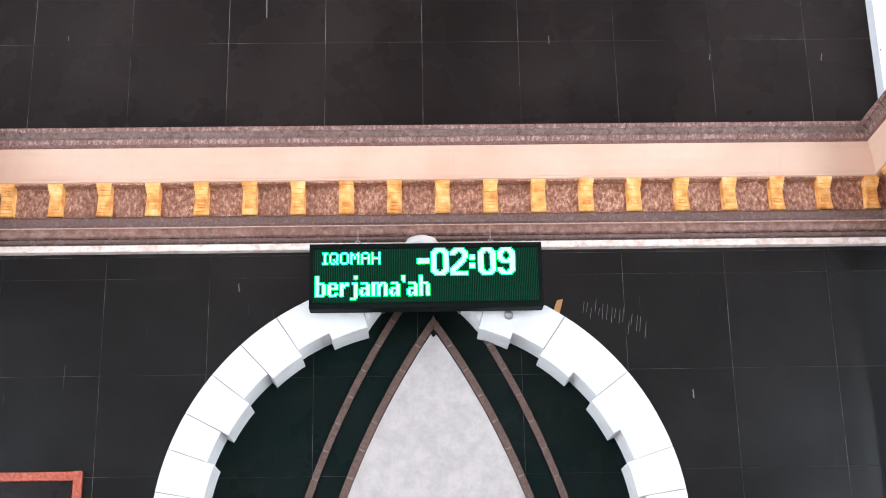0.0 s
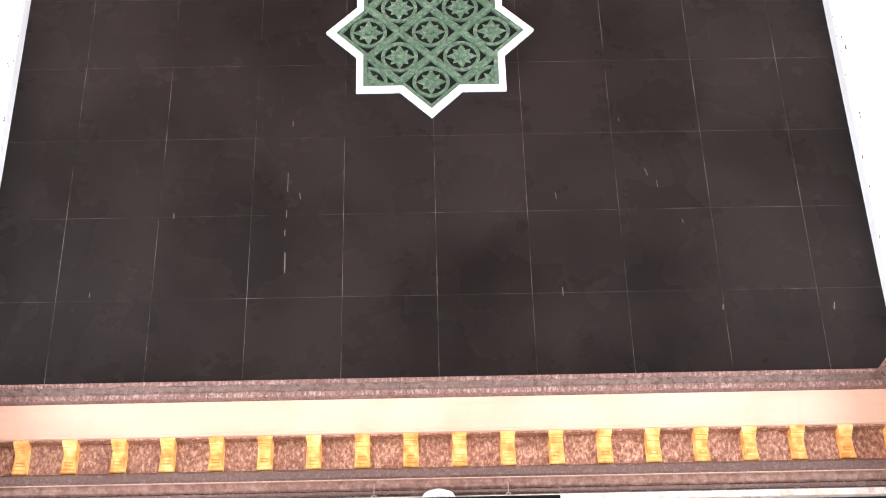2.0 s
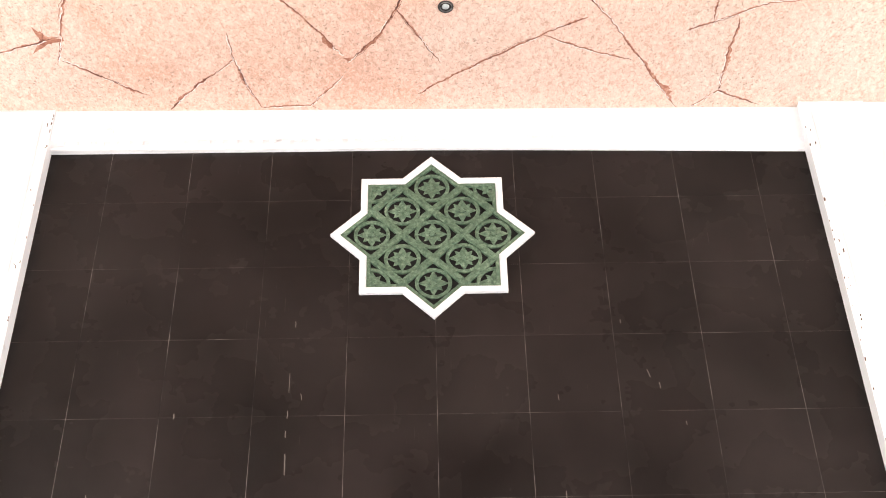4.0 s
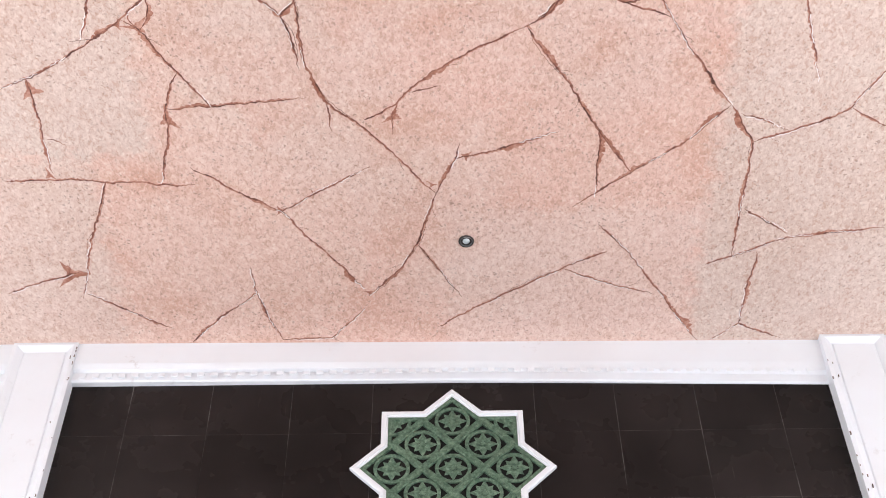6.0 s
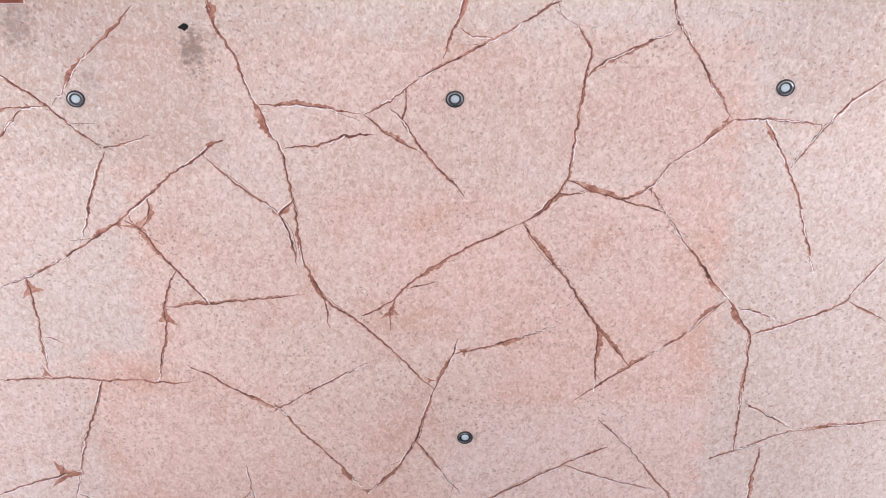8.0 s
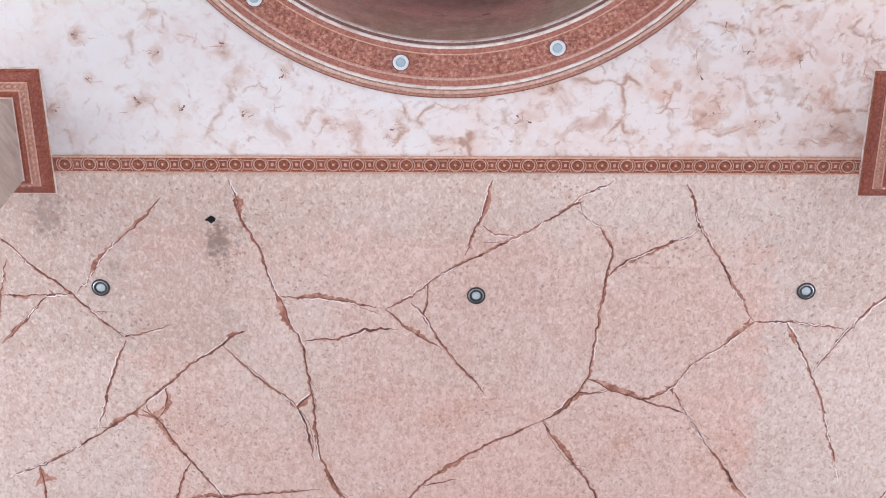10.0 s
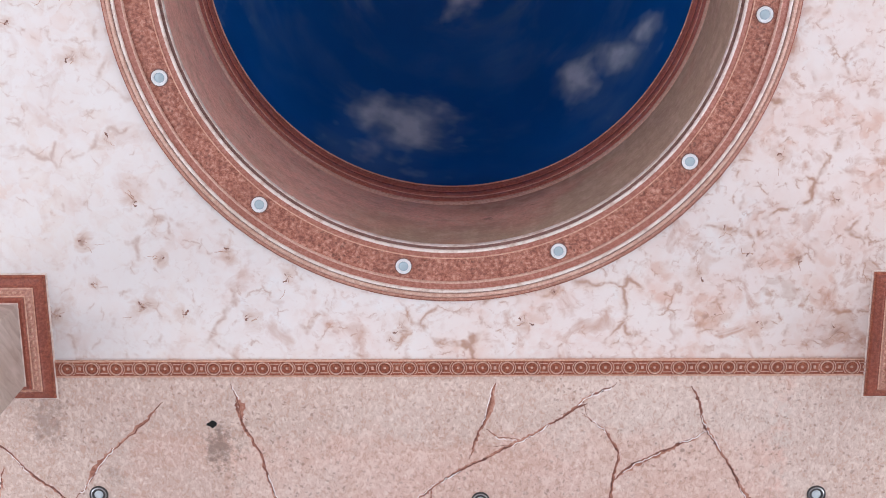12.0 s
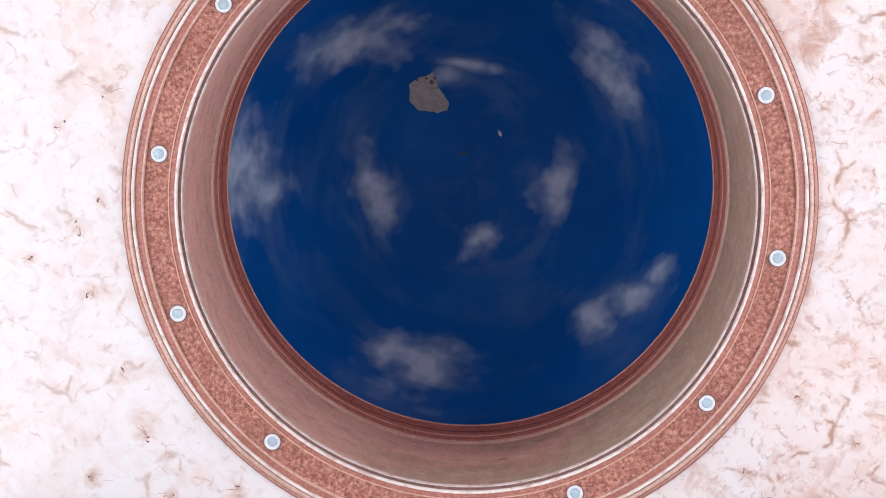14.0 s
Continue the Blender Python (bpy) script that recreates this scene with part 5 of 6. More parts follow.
outside = lambda x, z: z < ARCH_Z and abs(x - ARCH_X) > 1.36 or z >= ARCH_Z and math.hypot(x - ARCH_X, z - ARCH_Z) > 1.36
lay(wall_front, PANEL_L, PANEL_R, 4.0, BAND_Z + 0.03, 0.07, 6.62, 0.0)
lay(wall_front, PANEL_L, PANEL_R, 0.0, 4.0, 0.02, 3.285, 0.0, outside, 0.611, 0.58, LOWER_GRANITE)
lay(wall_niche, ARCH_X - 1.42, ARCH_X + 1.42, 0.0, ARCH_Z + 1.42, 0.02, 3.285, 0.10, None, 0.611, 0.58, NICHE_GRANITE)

# pale drips and scratches on the granite: place, length and lean
SCRATCHES = [
    (-0.91, 6.34, 0.15, 0.0), (-0.91, 6.05, 0.06, 0.0), (-0.915, 5.90, 0.05, 0.0), (-0.91, 5.73, 0.15, 0.05), (1.48, 6.33, 0.06, 0.4), (1.55, 6.23, 0.05, 0.1),
    (0.87, 6.15, 0.05, 0.1), (0.87, 5.44, 0.06, 0.0), (1.69, 5.93, 0.03, 0.2), (1.88, 5.30, 0.04, -0.1), (-0.83, 6.18, 0.05, 0.3), (-1.65, 6.04, 0.04, 0.0),
    (-2.14, 5.46, 0.03, 0.0), (2.59, 5.30, 0.05, -0.3), (-0.89, 6.76, 0.05, 0.0), (1.34, 6.74, 0.03, 0.1), (-1.03, 3.83, 0.05, 0.1), (1.61, 3.16, 0.05, 0.0),
]
scratch_bm = bmesh.new()
srng = random.Random(5)
for sx, sz, long, lean in SCRATCHES:
    pts = [(sx + lean * 0.6 * long * k / 5 + srng.uniform(-0.0015, 0.0015), sz - long * k / 5) for k in range(6)]
    disc_strip(scratch_bm, pts, srng.uniform(0.004, 0.007), -0.0008, 0.0)
for k in range(16):
    # a comb of short drips beside the crown of the arch
    x, z = 1.00 + 0.024 * k + srng.uniform(-0.006, 0.006), 3.70 - 0.008 * k + srng.uniform(-0.04, 0.04)
    disc_strip(scratch_bm, [(x, z), (x - 0.012, z - srng.uniform(0.04, 0.11))], 0.0020, -0.0008, 0.0)
scratches = part("granite_scratches", scratch_bm, SCRATCH)
scratches.location = (0, WALL, 0)
tagged(scratches, "pale drips and scratches on the black granite", "scratches", kind="stuff")

# ---- arch of the prayer niche ----
arch = thing("niche_arch", (ARCH_X, WALL, ARCH_Z), "white cast horseshoe arch of alternating long and short blocks", "arch", kind="structure")


def voussoir(a0, a1, ra, rb, r1, y0, y1, open0, open1):
    """A block of the arch; an open joint has its edge worn round."""
    bm = bmesh.new()
    k = 5
    rows = []
    for i in range(k):
        a = a0 + (a1 - a0) * i / (k - 1)
        c, s = math.cos(a), math.sin(a)
        r0 = ra + (rb - ra) * i / (k - 1)
        rows.append([bm.verts.new((r * c, y, r * s)) for r, y in ((r0, y1), (r0, y0), (r1, y0), (r1, y1))])
    for p, q in zip(rows, rows[1:]):
        for j in range(4):
            bm.faces.new((p[j], p[(j + 1) % 4], q[(j + 1) % 4], q[j]))
    bm.faces.new(rows[0])
    bm.faces.new(rows[-1][::-1])
    es = []
    for e in bm.edges:
        p, q = e.verts[0].co, e.verts[1].co
        if abs(p.y - y0) < 1e-6 and abs(q.y - y0) < 1e-6:
            ap, aq = math.atan2(p.z, p.x), math.atan2(q.z, q.x)
            radial = abs(ap - aq) < 1e-5
            if not radial or (open0 and abs(ap - a0) < 1e-4) or (open1 and abs(ap - a1) < 1e-4):
                es.append(e)
    bmesh.ops.bevel(bm, geom=es, offset=0.0035, segments=2, affect="EDGES")
    return bm


# joints of the blocks from the crown down, in degrees, on either flank; the marked ones are open joints
FLANKS = {
    1: [(6.8, 1), (16.3, 1), (25.3, 0), (34.4, 1), (44.2, 0), (52.8, 1), (63.2, 0), (71.6, 1)],
    -1: [(6.8, 1), (14.0, 1), (24.2, 0), (33.4, 1), (43.2, 1), (52.2, 1), (62.2, 1), (70.6, 1)],
}
blocks = [(-6.8, 6.8, True, 1, 1)]
for flank, cuts in FLANKS.items():
    cuts = cuts + [(cuts[-1][0] + 9.4 * (k + 1), (k + 1) % 2) for k in range(5)]
    for k, ((a, ja), (b, jb)) in enumerate(zip(cuts, cuts[1:])):
        blocks.append((a, b, k % 2 == 1, ja, jb) if flank > 0 else (-b, -a, k % 2 == 1, jb, ja))
for a, b, long_one, ja, jb in blocks:
    # angles run from the right-hand springing upwards, so a block at +a from the crown lies at 90 - a
    ra = rb = 1.40 if a < 0 < b else 1.212 if long_one else 1.255
    if 0 < abs(a + b) < 30:
        ra, rb = (1.25, 1.40) if a > 0 else (1.40, 1.25)
    part("arch_block", voussoir(radians(90 - b) + 0.0011 * jb, radians(90 - a) - 0.0011 * ja, ra, rb, ARCH_R, -0.152 if long_one else -0.1505, 0.12, jb, ja), CAST, arch)
part("keystone_boss", lathe_bm([(0.0, -0.03), (0.10, -0.03), (0.11, 0.0), (0.085, 0.04), (0.04, 0.06), (0.0, 0.065)], 24, closed=False), CAST, arch).matrix_basis = pose(0.02, -0.10, ARCH_R + 0.19)

# pointed inlays on the niche wall


def pointed(half, apex, foot):
    """Outline of a two-centred pointed arch from one foot over the apex; x and z."""
    rise = apex - foot
    r = (half * half + rise * rise) / (2 * half)
    top = math.asin(min(1.0, rise / r))
    left = [(-half + r - r * math.cos(top * i / 20), foot + r * math.sin(top * i / 20)) for i in range(21)]
    return left + [(-x, z) for x, z in left[::-1][1:]]


inlay = thing("niche_inlay", (0.115, WALL + 0.10, 0), "pointed inlay of brown stone ribs round a grey-white panel", "wall inlay", kind="structure")
inner = pointed(0.79, 3.555, 1.0)
bm = bmesh.new()
prism(bm, inner, -0.010, 0.0)
part("marble_panel", bm, NICHE, inlay, "grey-white speckled marble panel")
for half, apex, w in ((0.812, 3.605, 0.043), (0.985, 3.97, 0.040)):
    line = [Vector(p) for p in pointed(half, apex, 1.0)]
    bed = bmesh.new()
    disc_strip(bed, [tuple(p) for p in line if p.y < 3.80 and p.x < 0], w - 0.006, -0.009, 0.0)
    disc_strip(bed, [tuple(p) for p in line if p.y < 3.80 and p.x > 0], w - 0.006, -0.009, 0.0)
    part("rib_bed", bed, MORTAR, inlay, "pale mortar bed of the ribs")
    along = [0.0]
    for p, q in zip(line, line[1:]):
        along.append(along[-1] + (q - p).length)

    def on_line(d):
        i = max(k for k in range(len(line) - 1) if along[k] <= d + 1e-9)
        return line[i].lerp(line[i + 1], (d - along[i]) / (along[i + 1] - along[i]))

    count = round(along[-1] / 0.172)
    step = along[-1] / count
    for i in range(count):
        pts = [on_line(i * step + 0.005 + (step - 0.010) * k / 3) for k in range(4)]
        if max(p.y for p in pts) > 3.80:
            continue
        bm = bmesh.new()
        disc_strip(bm, [tuple(p) for p in pts], w, -0.016, 0.0)
        part("rib_stone", bm, RIB, inlay)

bm = bmesh.new()
prism(bm, [(-0.030, 3.585), (0.0, 3.545), (0.030, 3.585), (0.0, 3.645)], -0.018, 0.0)
part("rib_apex", bm, RIB, inlay)

# ---- star-shaped vent ----
star = thing("star_vent", (MID + 0.01, WALL, 7.497), "eight-pointed white frame with a green pierced lattice on black granite", "wall vent")
RS = 0.738


def star_outline(r):
    k = r / (math.cos(math.pi / 8) + math.sin(math.pi / 8))
    return [((r if i % 2 == 0 else k) * math.sin(math.pi * i / 8), (r if i % 2 == 0 else k) * math.cos(math.pi * i / 8)) for i in range(16)]


bm = bmesh.new()
loops = [[bm.verts.new((x, y, z)) for x, z in star_outline(r)] for r, y in ((RS, 0.0), (RS, -0.030), (RS - 0.012, -0.038), (RS - 0.048, -0.038), (RS - 0.056, -0.026), (RS - 0.068, -0.026), (RS - 0.074, -0.002))]
for a, b in zip(loops, loops[1:]):
    for i in range(16):
        bm.faces.new((a[i], a[(i + 1) % 16], b[(i + 1) % 16], b[i]))
part("star_frame", bm, WHITE, star, "white painted star frame")
# flat black sheet stands in for the shade behind the lattice
bm = bmesh.new()
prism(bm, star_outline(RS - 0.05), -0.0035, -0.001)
lattice = part("lattice_panel", bm, DARK, star, "flat black sheet for the shade behind a green pierced lattice")
bm = bmesh.new()
loops = [[bm.verts.new((x, y, z)) for x, z in star_outline(r)] for r, y in ((RS - 0.070, -0.004), (RS - 0.071, -0.0215), (RS - 0.108, -0.0215), (RS - 0.112, -0.004))]
for a, b in zip(loops, loops[1:]):
    for i in range(16):
        bm.faces.new((a[i], a[(i + 1) % 16], b[(i + 1) % 16], b[i]))
part("lattice_border", bm, GREEN, lattice)
C = 0.219
RI = RS - 0.072
side = RI / math.sqrt(2)
in_star = lambda x, z: (abs(x) < side and abs(z) < side) or abs(x) + abs(z) < RI


def clipped(pts, spare=1.0):
    run, out = [], []
    for p in pts:
        if in_star(p[0] * spare, p[1] * spare):
            run.append(p)
        else:
            if len(run) > 1:
                out.append(run)
            run = []
    if len(run) > 1:
        out.append(run)
    return out


for sgn in (-1, 1):
    for k in (-3, -1, 1, 3):
        # bars along z = sgn * x + k * C
        line = [(u, sgn * u + k * C) for u in [-0.8 + 0.01 * i for i in range(161)]]
        for seg in clipped(line, 1.035):
            bm = bmesh.new()
            disc_strip(bm, [seg[0], seg[-1]], 0.052, -0.024 + 0.0012 * sgn, -0.004)
            disc_strip(bm, [seg[0], seg[-1]], 0.016, -0.028 + 0.0012 * sgn, -0.0245 + 0.0012 * sgn)
            part("lattice_bar", bm, GREEN, lattice)
for i in range(-2, 3):
    for j in range(-2, 3):
        if (i + j) % 2:
            continue
        cx, cz = i * C, j * C
        if abs(i) == 2 and abs(j) == 2:
            cx, cz = cx * 0.99, cz * 0.99
        bm = bmesh.new()
        circ = [(cx + 0.118 * math.cos(2 * math.pi * q / 40), cz + 0.118 * math.sin(2 * math.pi * q / 40)) for q in range(41)]
        for seg in clipped(circ):
            disc_strip(bm, seg, 0.025, -0.018, -0.004)
        for q in range(8):
            a = math.pi * q / 4
            d, s = Vector((math.cos(a), math.sin(a))), Vector((-math.sin(a), math.cos(a)))
            o = Vector((cx, cz))
            leaf = [o + d * 0.012, o + d * 0.050 + s * (0.031 - 0.008 * (q % 2)), o + d * (0.112 - 0.022 * (q % 2)), o + d * 0.050 - s * (0.031 - 0.008 * (q % 2))]
            if all(in_star(*p) for p in leaf):
                f = [bm.verts.new((p.x, -0.014, p.y)) for p in leaf]
                t = bm.verts.new((o.x + d.x * 0.055, -0.020, o.y + d.y * 0.055))
                for w in range(4):
                    bm.faces.new((f[w], f[(w + 1) % 4], t))
        hub = [(cx + 0.02 * math.cos(2 * math.pi * q / 10), cz + 0.02 * math.sin(2 * math.pi * q / 10)) for q in range(10)]
        if all(in_star(*p) for p in hub):
            prism(bm, hub, -0.020, -0.004)
        # short webs in the four corners of the diamond
        for q in range(4):
            a = math.pi / 4 + math.pi / 2 * q
            d = Vector((math.cos(a), math.sin(a)))
            o = Vector((cx, cz))
            ends = [tuple(o + d * 0.130), tuple(o + d * 0.150)]
            if all(in_star(*p) for p in ends):
                disc_strip(bm, ends, 0.05, -0.015, -0.004)
        part("lattice_rosette", bm, GREEN, lattice)

# ---- running-text display ----
display = thing("led_display", (0.072, 7.18, 3.783), "black framed green dot-matrix display hanging from the cornice", "led display")
PW, PH = 1.28, 0.32
W2, H2 = 0.665, 0.192
bm = bmesh.new()
box(bm, -W2, W2, 0.0, 0.085, -H2, H2, bevel=0.006)
housing = part("housing", bm, BLACK, display, "black metal housing")
for nm, q in (("frame_top", (-W2, W2, -0.014, 0.0, H2 - 0.028, H2)), ("frame_bottom", (-W2, W2, -0.014, 0.0, -H2, -H2 + 0.030)), ("frame_side", (-W2, -W2 + 0.024, -0.014, 0.0, -H2 + 0.030, H2 - 0.028)), ("frame_side", (W2 - 0.024, W2, -0.014, 0.0, -H2 + 0.030, H2 - 0.028))):
    part(nm, box_bm(*q, bevel=0.003), BLACK, housing)
# board and louvres are coloured green for the glow of the lit dots
SCREEN = material("led_board", (0.002, 0.014, 0.008), 0.6, 0.0, 0.05)
board = part("led_board", box_bm(-PW / 2, PW / 2, -0.003, -0.0003, -PH / 2 + 0.002, PH / 2 + 0.002), SCREEN, display, "dot-matrix board with the green glow of its dots in the colour")
LOUVRE = material("glow_tinted_louvre", (0.010, 0.062, 0.034), 0.6, 0.0, 0.05)
bm = bmesh.new()
for i in range(129):
    x = -PW / 2 + PW * i / 128
    box(bm, x - 0.0017, x + 0.0017, -0.0075, -0.003, -PH / 2 + 0.004, PH / 2)
part("louvre", bm, LOUVRE, board, "fine upright louvres over the dots")
SMALL = {
    "I": "111 010 010 010 010 010 111", "Q": "01110 10001 10001 10001 10101 10010 01101", "O": "01110 10001 10001 10001 10001 10001 01110",
    "M": "10001 11011 10101 10101 10001 10001 10001", "A": "01110 10001 10001 11111 10001 10001 10001", "H": "10001 10001 10001 11111 10001 10001 10001",
}
BIG = {
    "-": "0000000 0000000 0000000 0000000 0000000 0000000 1111111 1111111 1111111 0000000 0000000 0000000 0000000 0000000 0000000 0000000",
    ":": "0000 0000 0000 0000 1110 1110 1110 0000 0000 1110 1110 1110 0000 0000 0000 0000",
    "0": "0011111100 0111111110 1111001111 1110000111 1110000111 1110000111 1110000111 1110000111 1110000111 1110000111 1110000111 1110000111 1110000111 1111001111 0111111110 0011111100",
    "2": "0011111100 0111111110 1111001111 1110000111 0000000111 0000000111 0000001110 0000011110 0000111100 0001111000 0011110000 0111100000 1111000000 1110000000 1111111111 1111111111",
    "9": "0011111100 0111111110 1111001111 1110000111 1110000111 1110000111 1111001111 0111111111 0011111111 0000000111 0000000111 0000000111 1110000111 1111001111 0111111110 0011111100",
}
TEXT = {
    "b": "110000 110000 110000 110000 111110 110011 110011 110011 110011 110011 110011 111110 000000 000000",
    "e": "000000 000000 000000 000000 011110 110011 110011 111111 110000 110000 110011 011110 000000 000000",
    "r": "00000 00000 00000 00000 11011 11111 11100 11000 11000 11000 11000 11000 00000 00000",
    "j": "0011 0011 0000 0000 0111 0011 0011 0011 0011 0011 0011 0011 0011 1110",
    "a": "000000 000000 000000 000000 011110 000011 000011 011111 110011 110011 110111 011011 000000 000000",
    "m": "000000000 000000000 000000000 000000000 111101110 110111011 110110011 110110011 110110011 110110011 110110011 110110011 000000000 000000000",
    "'": "11 11 11 01 00 00 00 00 00 00 00 00 00 00",
    "h": "110000 110000 110000 110000 111110 110011 110011 110011 110011 110011 110011 110011 000000 000000",
}


def dots(name, text, font, col, row, gap, label, size):
    cell = 0.01
    for ch in text:
        bm = bmesh.new()
        rows = font[ch].split()
        for j, bits in enumerate(rows):
            for i, bit in enumerate(bits):
                if bit == "1" and 0 <= col + i < 128:
                    x, z = -PW / 2 + (col + i + 0.5) * cell, PH / 2 - (row + j + 0.5) * cell
                    h = cell * size / 2
                    # wider square behind the dot imitates its glow
                    box(bm, x - 0.0082, x + 0.0082, -0.0095, -0.0078, z - 0.0082, z + 0.0082, mi=1)
                    box(bm, x - h, x + h, -0.0115, -0.0096, z - h, z + h)
        col += len(rows[0]) + gap
        part(name, bm, (LED_CORE, LED_HALO), board, label)


dots("lit_letter", "IQOMAH", SMALL, 5, 2, 1, "lit green letter of the word IQOMAH", 0.95)
dots("lit_digit", "-02:09", BIG, 59, 0, 1, "lit green countdown digit", 0.98)
dots("lit_letter", "berjama'ah", TEXT, 1, 16, 1, "lit green letter of the running text", 0.95)
for x in (-0.39, 0.375):
    bm = bmesh.new()
    for q in ((x - 0.014, x - 0.008), (x + 0.008, x + 0.014)):
        box(bm, q[0], q[1], 0.03, 0.036, H2 - 0.002, H2 + 0.035)
    box(bm, x - 0.014, x + 0.014, 0.03, 0.036, H2 + 0.029, H2 + 0.035)
    hanger = part("hanger", bm, STEEL, display, "bent steel hanger")
    part("hanging_wire", box_bm(x - 0.002, x + 0.002, 0.031, 0.035, H2 + 0.035, H2 + 0.10), STEEL, hanger)

# ---- small things on the wall ----
picture = thing("wall_frame", (-2.13, WALL, 2.45), "red-stained wooden frame hanging on the black granite", "frame")
for q in ((-0.30, 0.262, -0.035, -0.001, 0.235, 0.285), (-0.30, 0.262, -0.035, -0.001, -0.30, -0.25)):
    part("frame_rail", box_bm(*q, bevel=0.004), RED, picture)
for q in ((0.215, 0.264, -0.040, -0.001, -0.25, 0.288), (-0.30, -0.251, -0.035, -0.001, -0.25, 0.235)):
    part("frame_stile", box_bm(*q, bevel=0.004), RED, picture)
part("frame_panel", box_bm(-0.252, 0.216, -0.012, -0.001, -0.252, 0.236), GRANITE, picture, "dark glossy panel")

# scrap of brown tape stuck on the granite above the arch
tape = thing("tape_scrap", (0.845, WALL, 3.655), "scrap of brown tape stuck on the black granite", "tape")
bm = bmesh.new()
prism(bm, [(-0.035, -0.05), (0.005, -0.055), (0.03, 0.035), (0.035, 0.055), (0.0, 0.05), (-0.012, 0.02)], -0.006, -0.0005)
part("tape_strip", bm, TAPE, tape)

# tiny dark bulb at the tip of the pointed panel
bulb = thing("small_bulb", (0.115, WALL + 0.082, 3.535), "tiny dark bulb hanging at the tip of the niche panel", "bulb")
part("bulb_body", lathe_bm([(0.0, 0.02), (0.008, 0.017), (0.014, 0.0), (0.011, -0.014), (0.0, -0.022)], 12, closed=False), BLACK, bulb)
part("bulb_wire", box_bm(-0.002, 0.002, -0.002, 0.002, 0.018, 0.05), BLACK, bulb)

# grey clip on an arch block
clip = thing("cable_clip", (0.545, WALL - 0.156, 3.575), "small grey metal cable clip on a white arch block", "clip")
part("clip_loop", lathe_bm([(0.020, -0.006), (0.026, -0.006), (0.026, 0.006), (0.020, 0.006)], 16), STEEL, clip).matrix_basis = pose(0, -0.006, 0, 90, 0, 0)
part("clip_tab", box_bm(-0.008, 0.008, -0.010, 0.0, 0.015, 0.06), STEEL, clip)

# broken hole in the stained plaster
hole = thing("plaster_hole", (-1.447, 3.134, CEIL), "small dark broken hole in the stained ceiling plaster", "hole", kind="structure")
bm = bmesh.new()
hr = random.Random(3)
rim = [(0.030 * (0.6 + 0.7 * hr.random()) * math.cos(2 * math.pi * q / 11), 0.022 * (0.6 + 0.7 * hr.random()) * math.sin(2 * math.pi * q / 11)) for q in range(11)]
f = [bm.verts.new((x, y, -0.001)) for x, y in rim]
bm.faces.new(f)
part("hole_edge", bm, DARK, hole)

# bare patch in the dome where the blue paint has come off
peel = thing("peeled_patch", (DOME_X, DOME_Y, CEIL + 1.767), "grey bare patch where the blue dome paint has peeled", "paint patch", kind="structure")
bm = bmesh.new()


def on_dome(x, y, lift=0.006):
    return (x, y, (1.55 - lift) * math.sqrt(max(0.0, 1 - (x * x + y * y) / 1.70 ** 2)))


px, py = -0.32, -0.648
outline = [(-0.150, -0.062), (-0.080, -0.118), (-0.030, -0.128), (0.030, -0.160), (0.052, -0.105), (0.066, -0.050), (0.112, 0.010), (0.155, 0.075), (0.140, 0.135), (0.060, 0.150), (-0.020, 0.142), (-0.095, 0.128), (-0.150, 0.060)]
ringz = []
for k in range(1, 4):
    row = []
    for q in range(39):
        i, u = q // 3, q % 3 / 3
        ex, ey = (outline[i][w] + (outline[(i + 1) % 13][w] - outline[i][w]) * u for w in (0, 1))
        r = (1 + 0.06 * noise.noise(Vector((ex * 40, ey * 40, 2)))) * k / 3
        row.append(bm.verts.new(on_dome(px + r * ex, py + r * ey)))
    ringz.append(row)
mid = bm.verts.new(on_dome(px, py))
for q in range(39):
    bm.faces.new((mid, ringz[0][q], ringz[0][(q + 1) % 39]))
    for a, b in zip(ringz, ringz[1:]):
        bm.faces.new((a[q], a[(q + 1) % 39], b[(q + 1) % 39], b[q]))
part("bare_cement", bm, PEEL, peel)
bm = bmesh.new()
prng = random.Random(9)
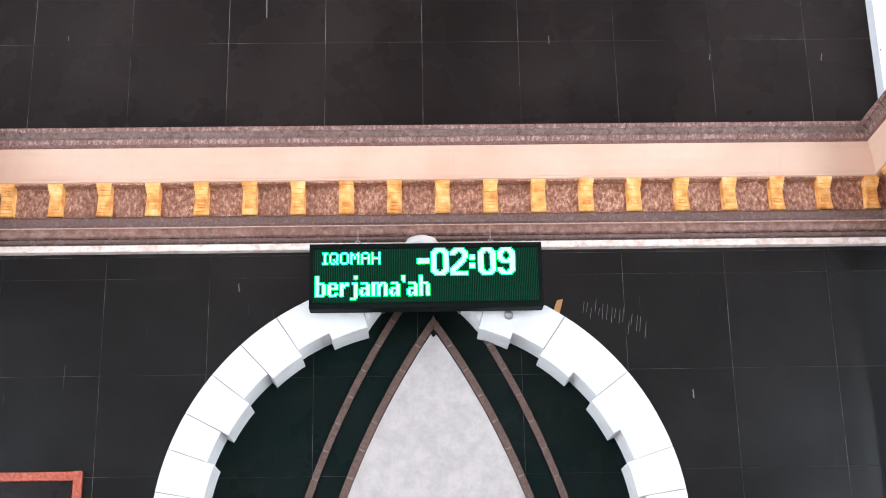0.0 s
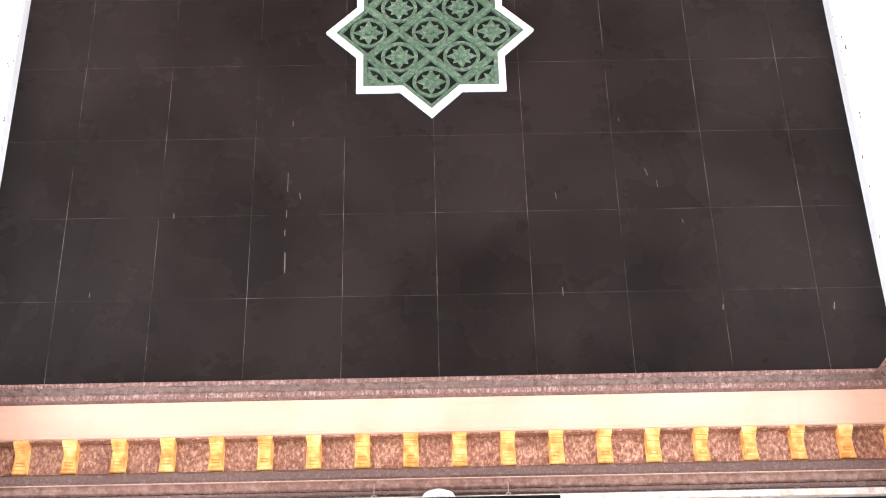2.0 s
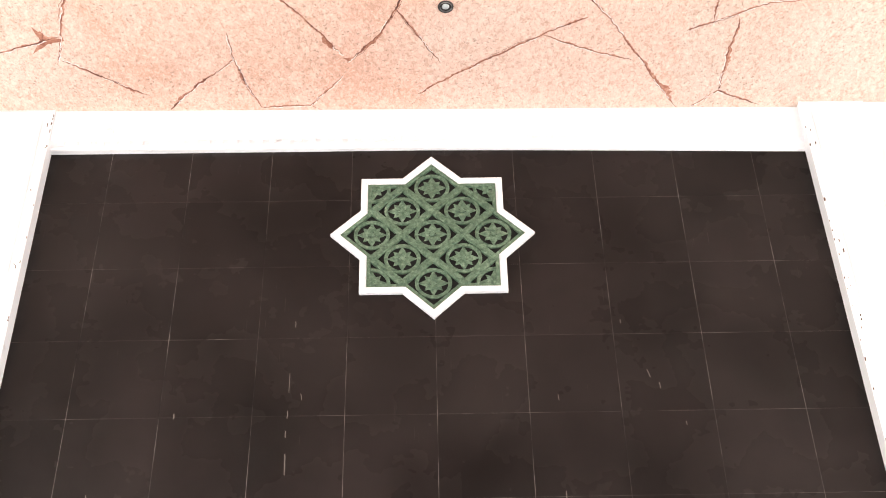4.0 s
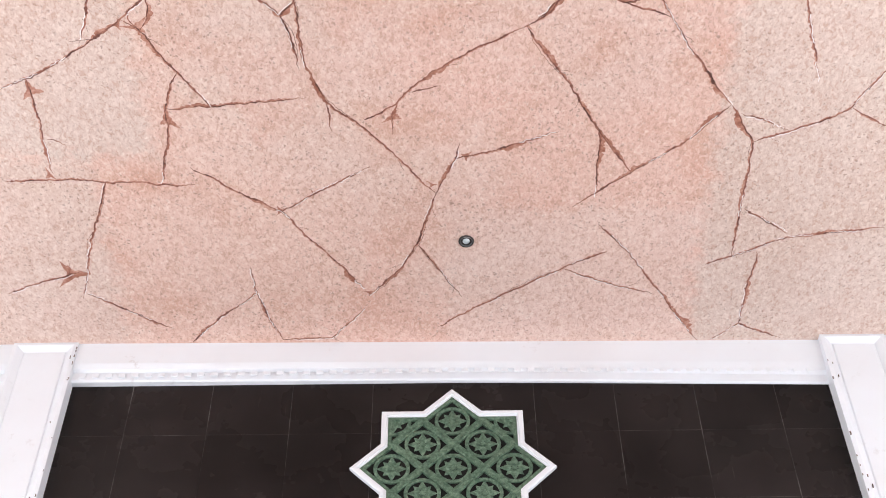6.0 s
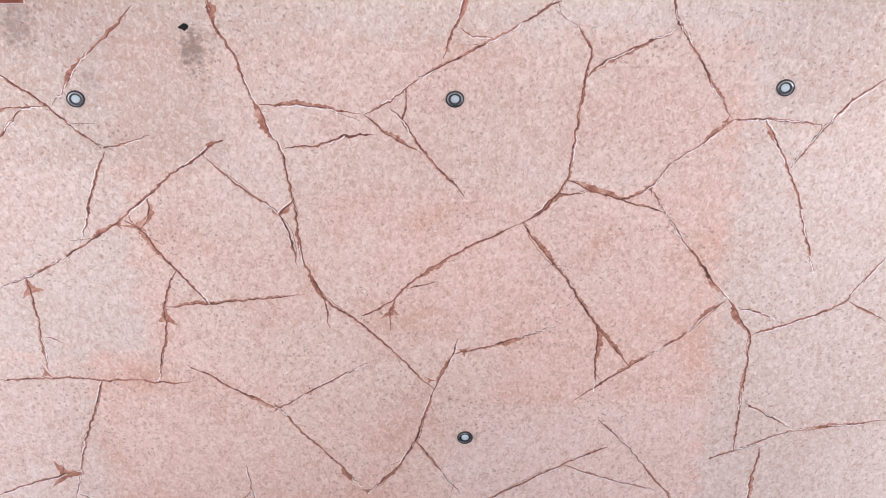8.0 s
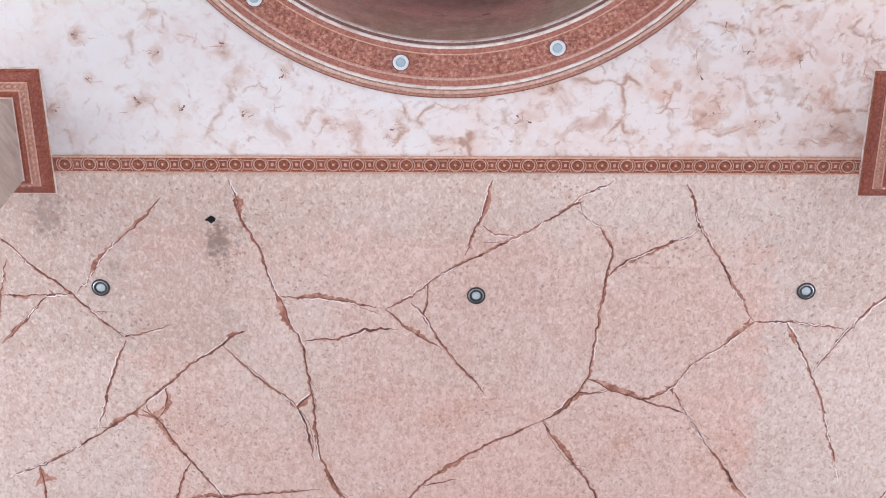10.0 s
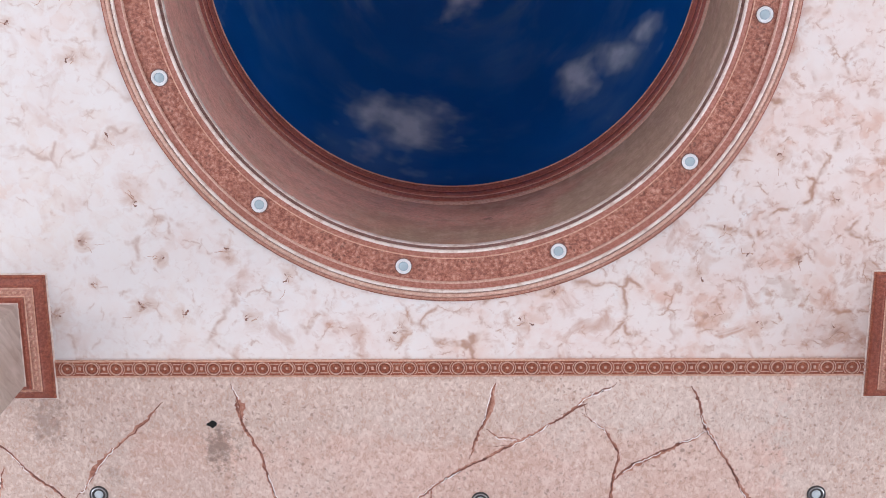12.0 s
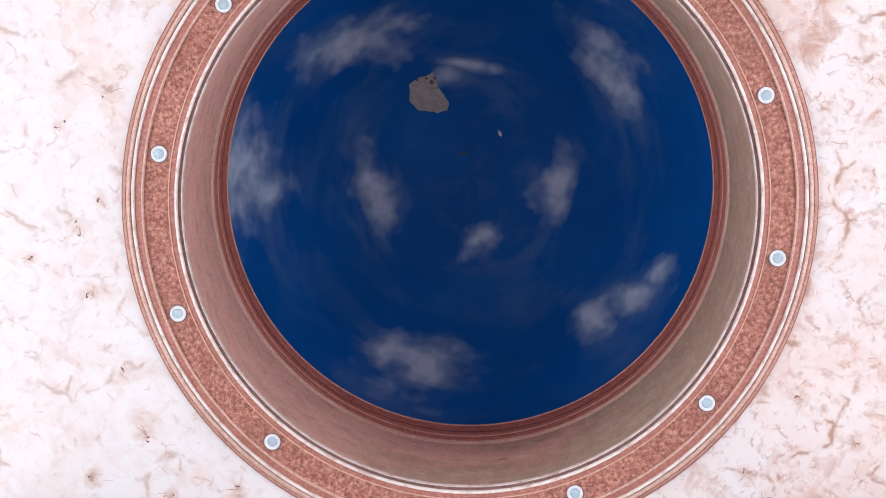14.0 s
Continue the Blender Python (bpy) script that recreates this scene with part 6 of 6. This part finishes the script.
for ex, ey, r in ((0.020, -0.085, 0.022), (0.045, -0.115, 0.012), (-0.02, -0.112, 0.012), (0.06, -0.04, 0.009), (-0.09, -0.10, 0.010)):
    f = [bm.verts.new(on_dome(px + ex + r * prng.uniform(0.6, 1.3) * math.cos(2 * math.pi * q / 9), py + ey + r * prng.uniform(0.6, 1.3) * math.sin(2 * math.pi * q / 9), 0.010)) for q in range(9)]
    bm.faces.new(f)
part("rust_spots", bm, RUST, peel, "dark rusty spots along the torn edge")
hook = thing("dome_hook", (DOME_X - 0.05, DOME_Y - 0.18, CEIL + 1.767 + 1.54), "small dark iron hook in the middle of the dome", "hook")
part("hook_plate", lathe_bm([(0.0, -0.012), (0.012, -0.010), (0.015, 0.0)], 14, closed=False), DARK_STEEL, hook)
part("hook_stem", box_bm(-0.006, 0.006, -0.006, 0.006, -0.05, -0.008), DARK, hook)
fleck = thing("paint_flake", (DOME_X, DOME_Y, CEIL + 1.767), "tiny loose white paint flake on the blue dome", "paint flake", kind="structure")
bm = bmesh.new()
fx, fy = 0.23, -0.335
vs = [bm.verts.new(on_dome(fx + a, fy + b, c)) for a, b, c in ((-0.016, -0.03, 0.01), (0.012, -0.012, 0.03), (0.016, 0.024, 0.012), (-0.006, 0.012, 0.02))]
bm.faces.new(vs[:3])
bm.faces.new((vs[0], vs[2], vs[3]))
part("flake", bm, CHIP, fleck)

# small bronze hook on the face of the pilaster
BRONZE = brown_stone("dark_bronze", (0.05, 0.03, 0.025), (0.10, 0.065, 0.055), (0.16, 0.11, 0.09), 0.4)
hook = thing("wall_hook", (3.054, WALL - 0.095, 5.956), "small dark bronze scroll hook on the white pilaster", "hook")
part("back_plate", box_bm(-0.012, 0.030, -0.010, 0.0, -0.10, 0.10, bevel=0.003), BRONZE, hook)
for z, r in ((0.055, 0.024), (-0.075, 0.030)):
    part("scroll", lathe_bm([(r - 0.007, -0.007), (r + 0.007, -0.007), (r + 0.007, 0.007), (r - 0.007, 0.007)], 20), BRONZE, hook).matrix_basis = pose(0.0, -0.018, z, 90, 0, 0)
part("arm", box_bm(0.0, 0.05, -0.022, -0.010, -0.03, 0.012, bevel=0.003), BRONZE, hook)
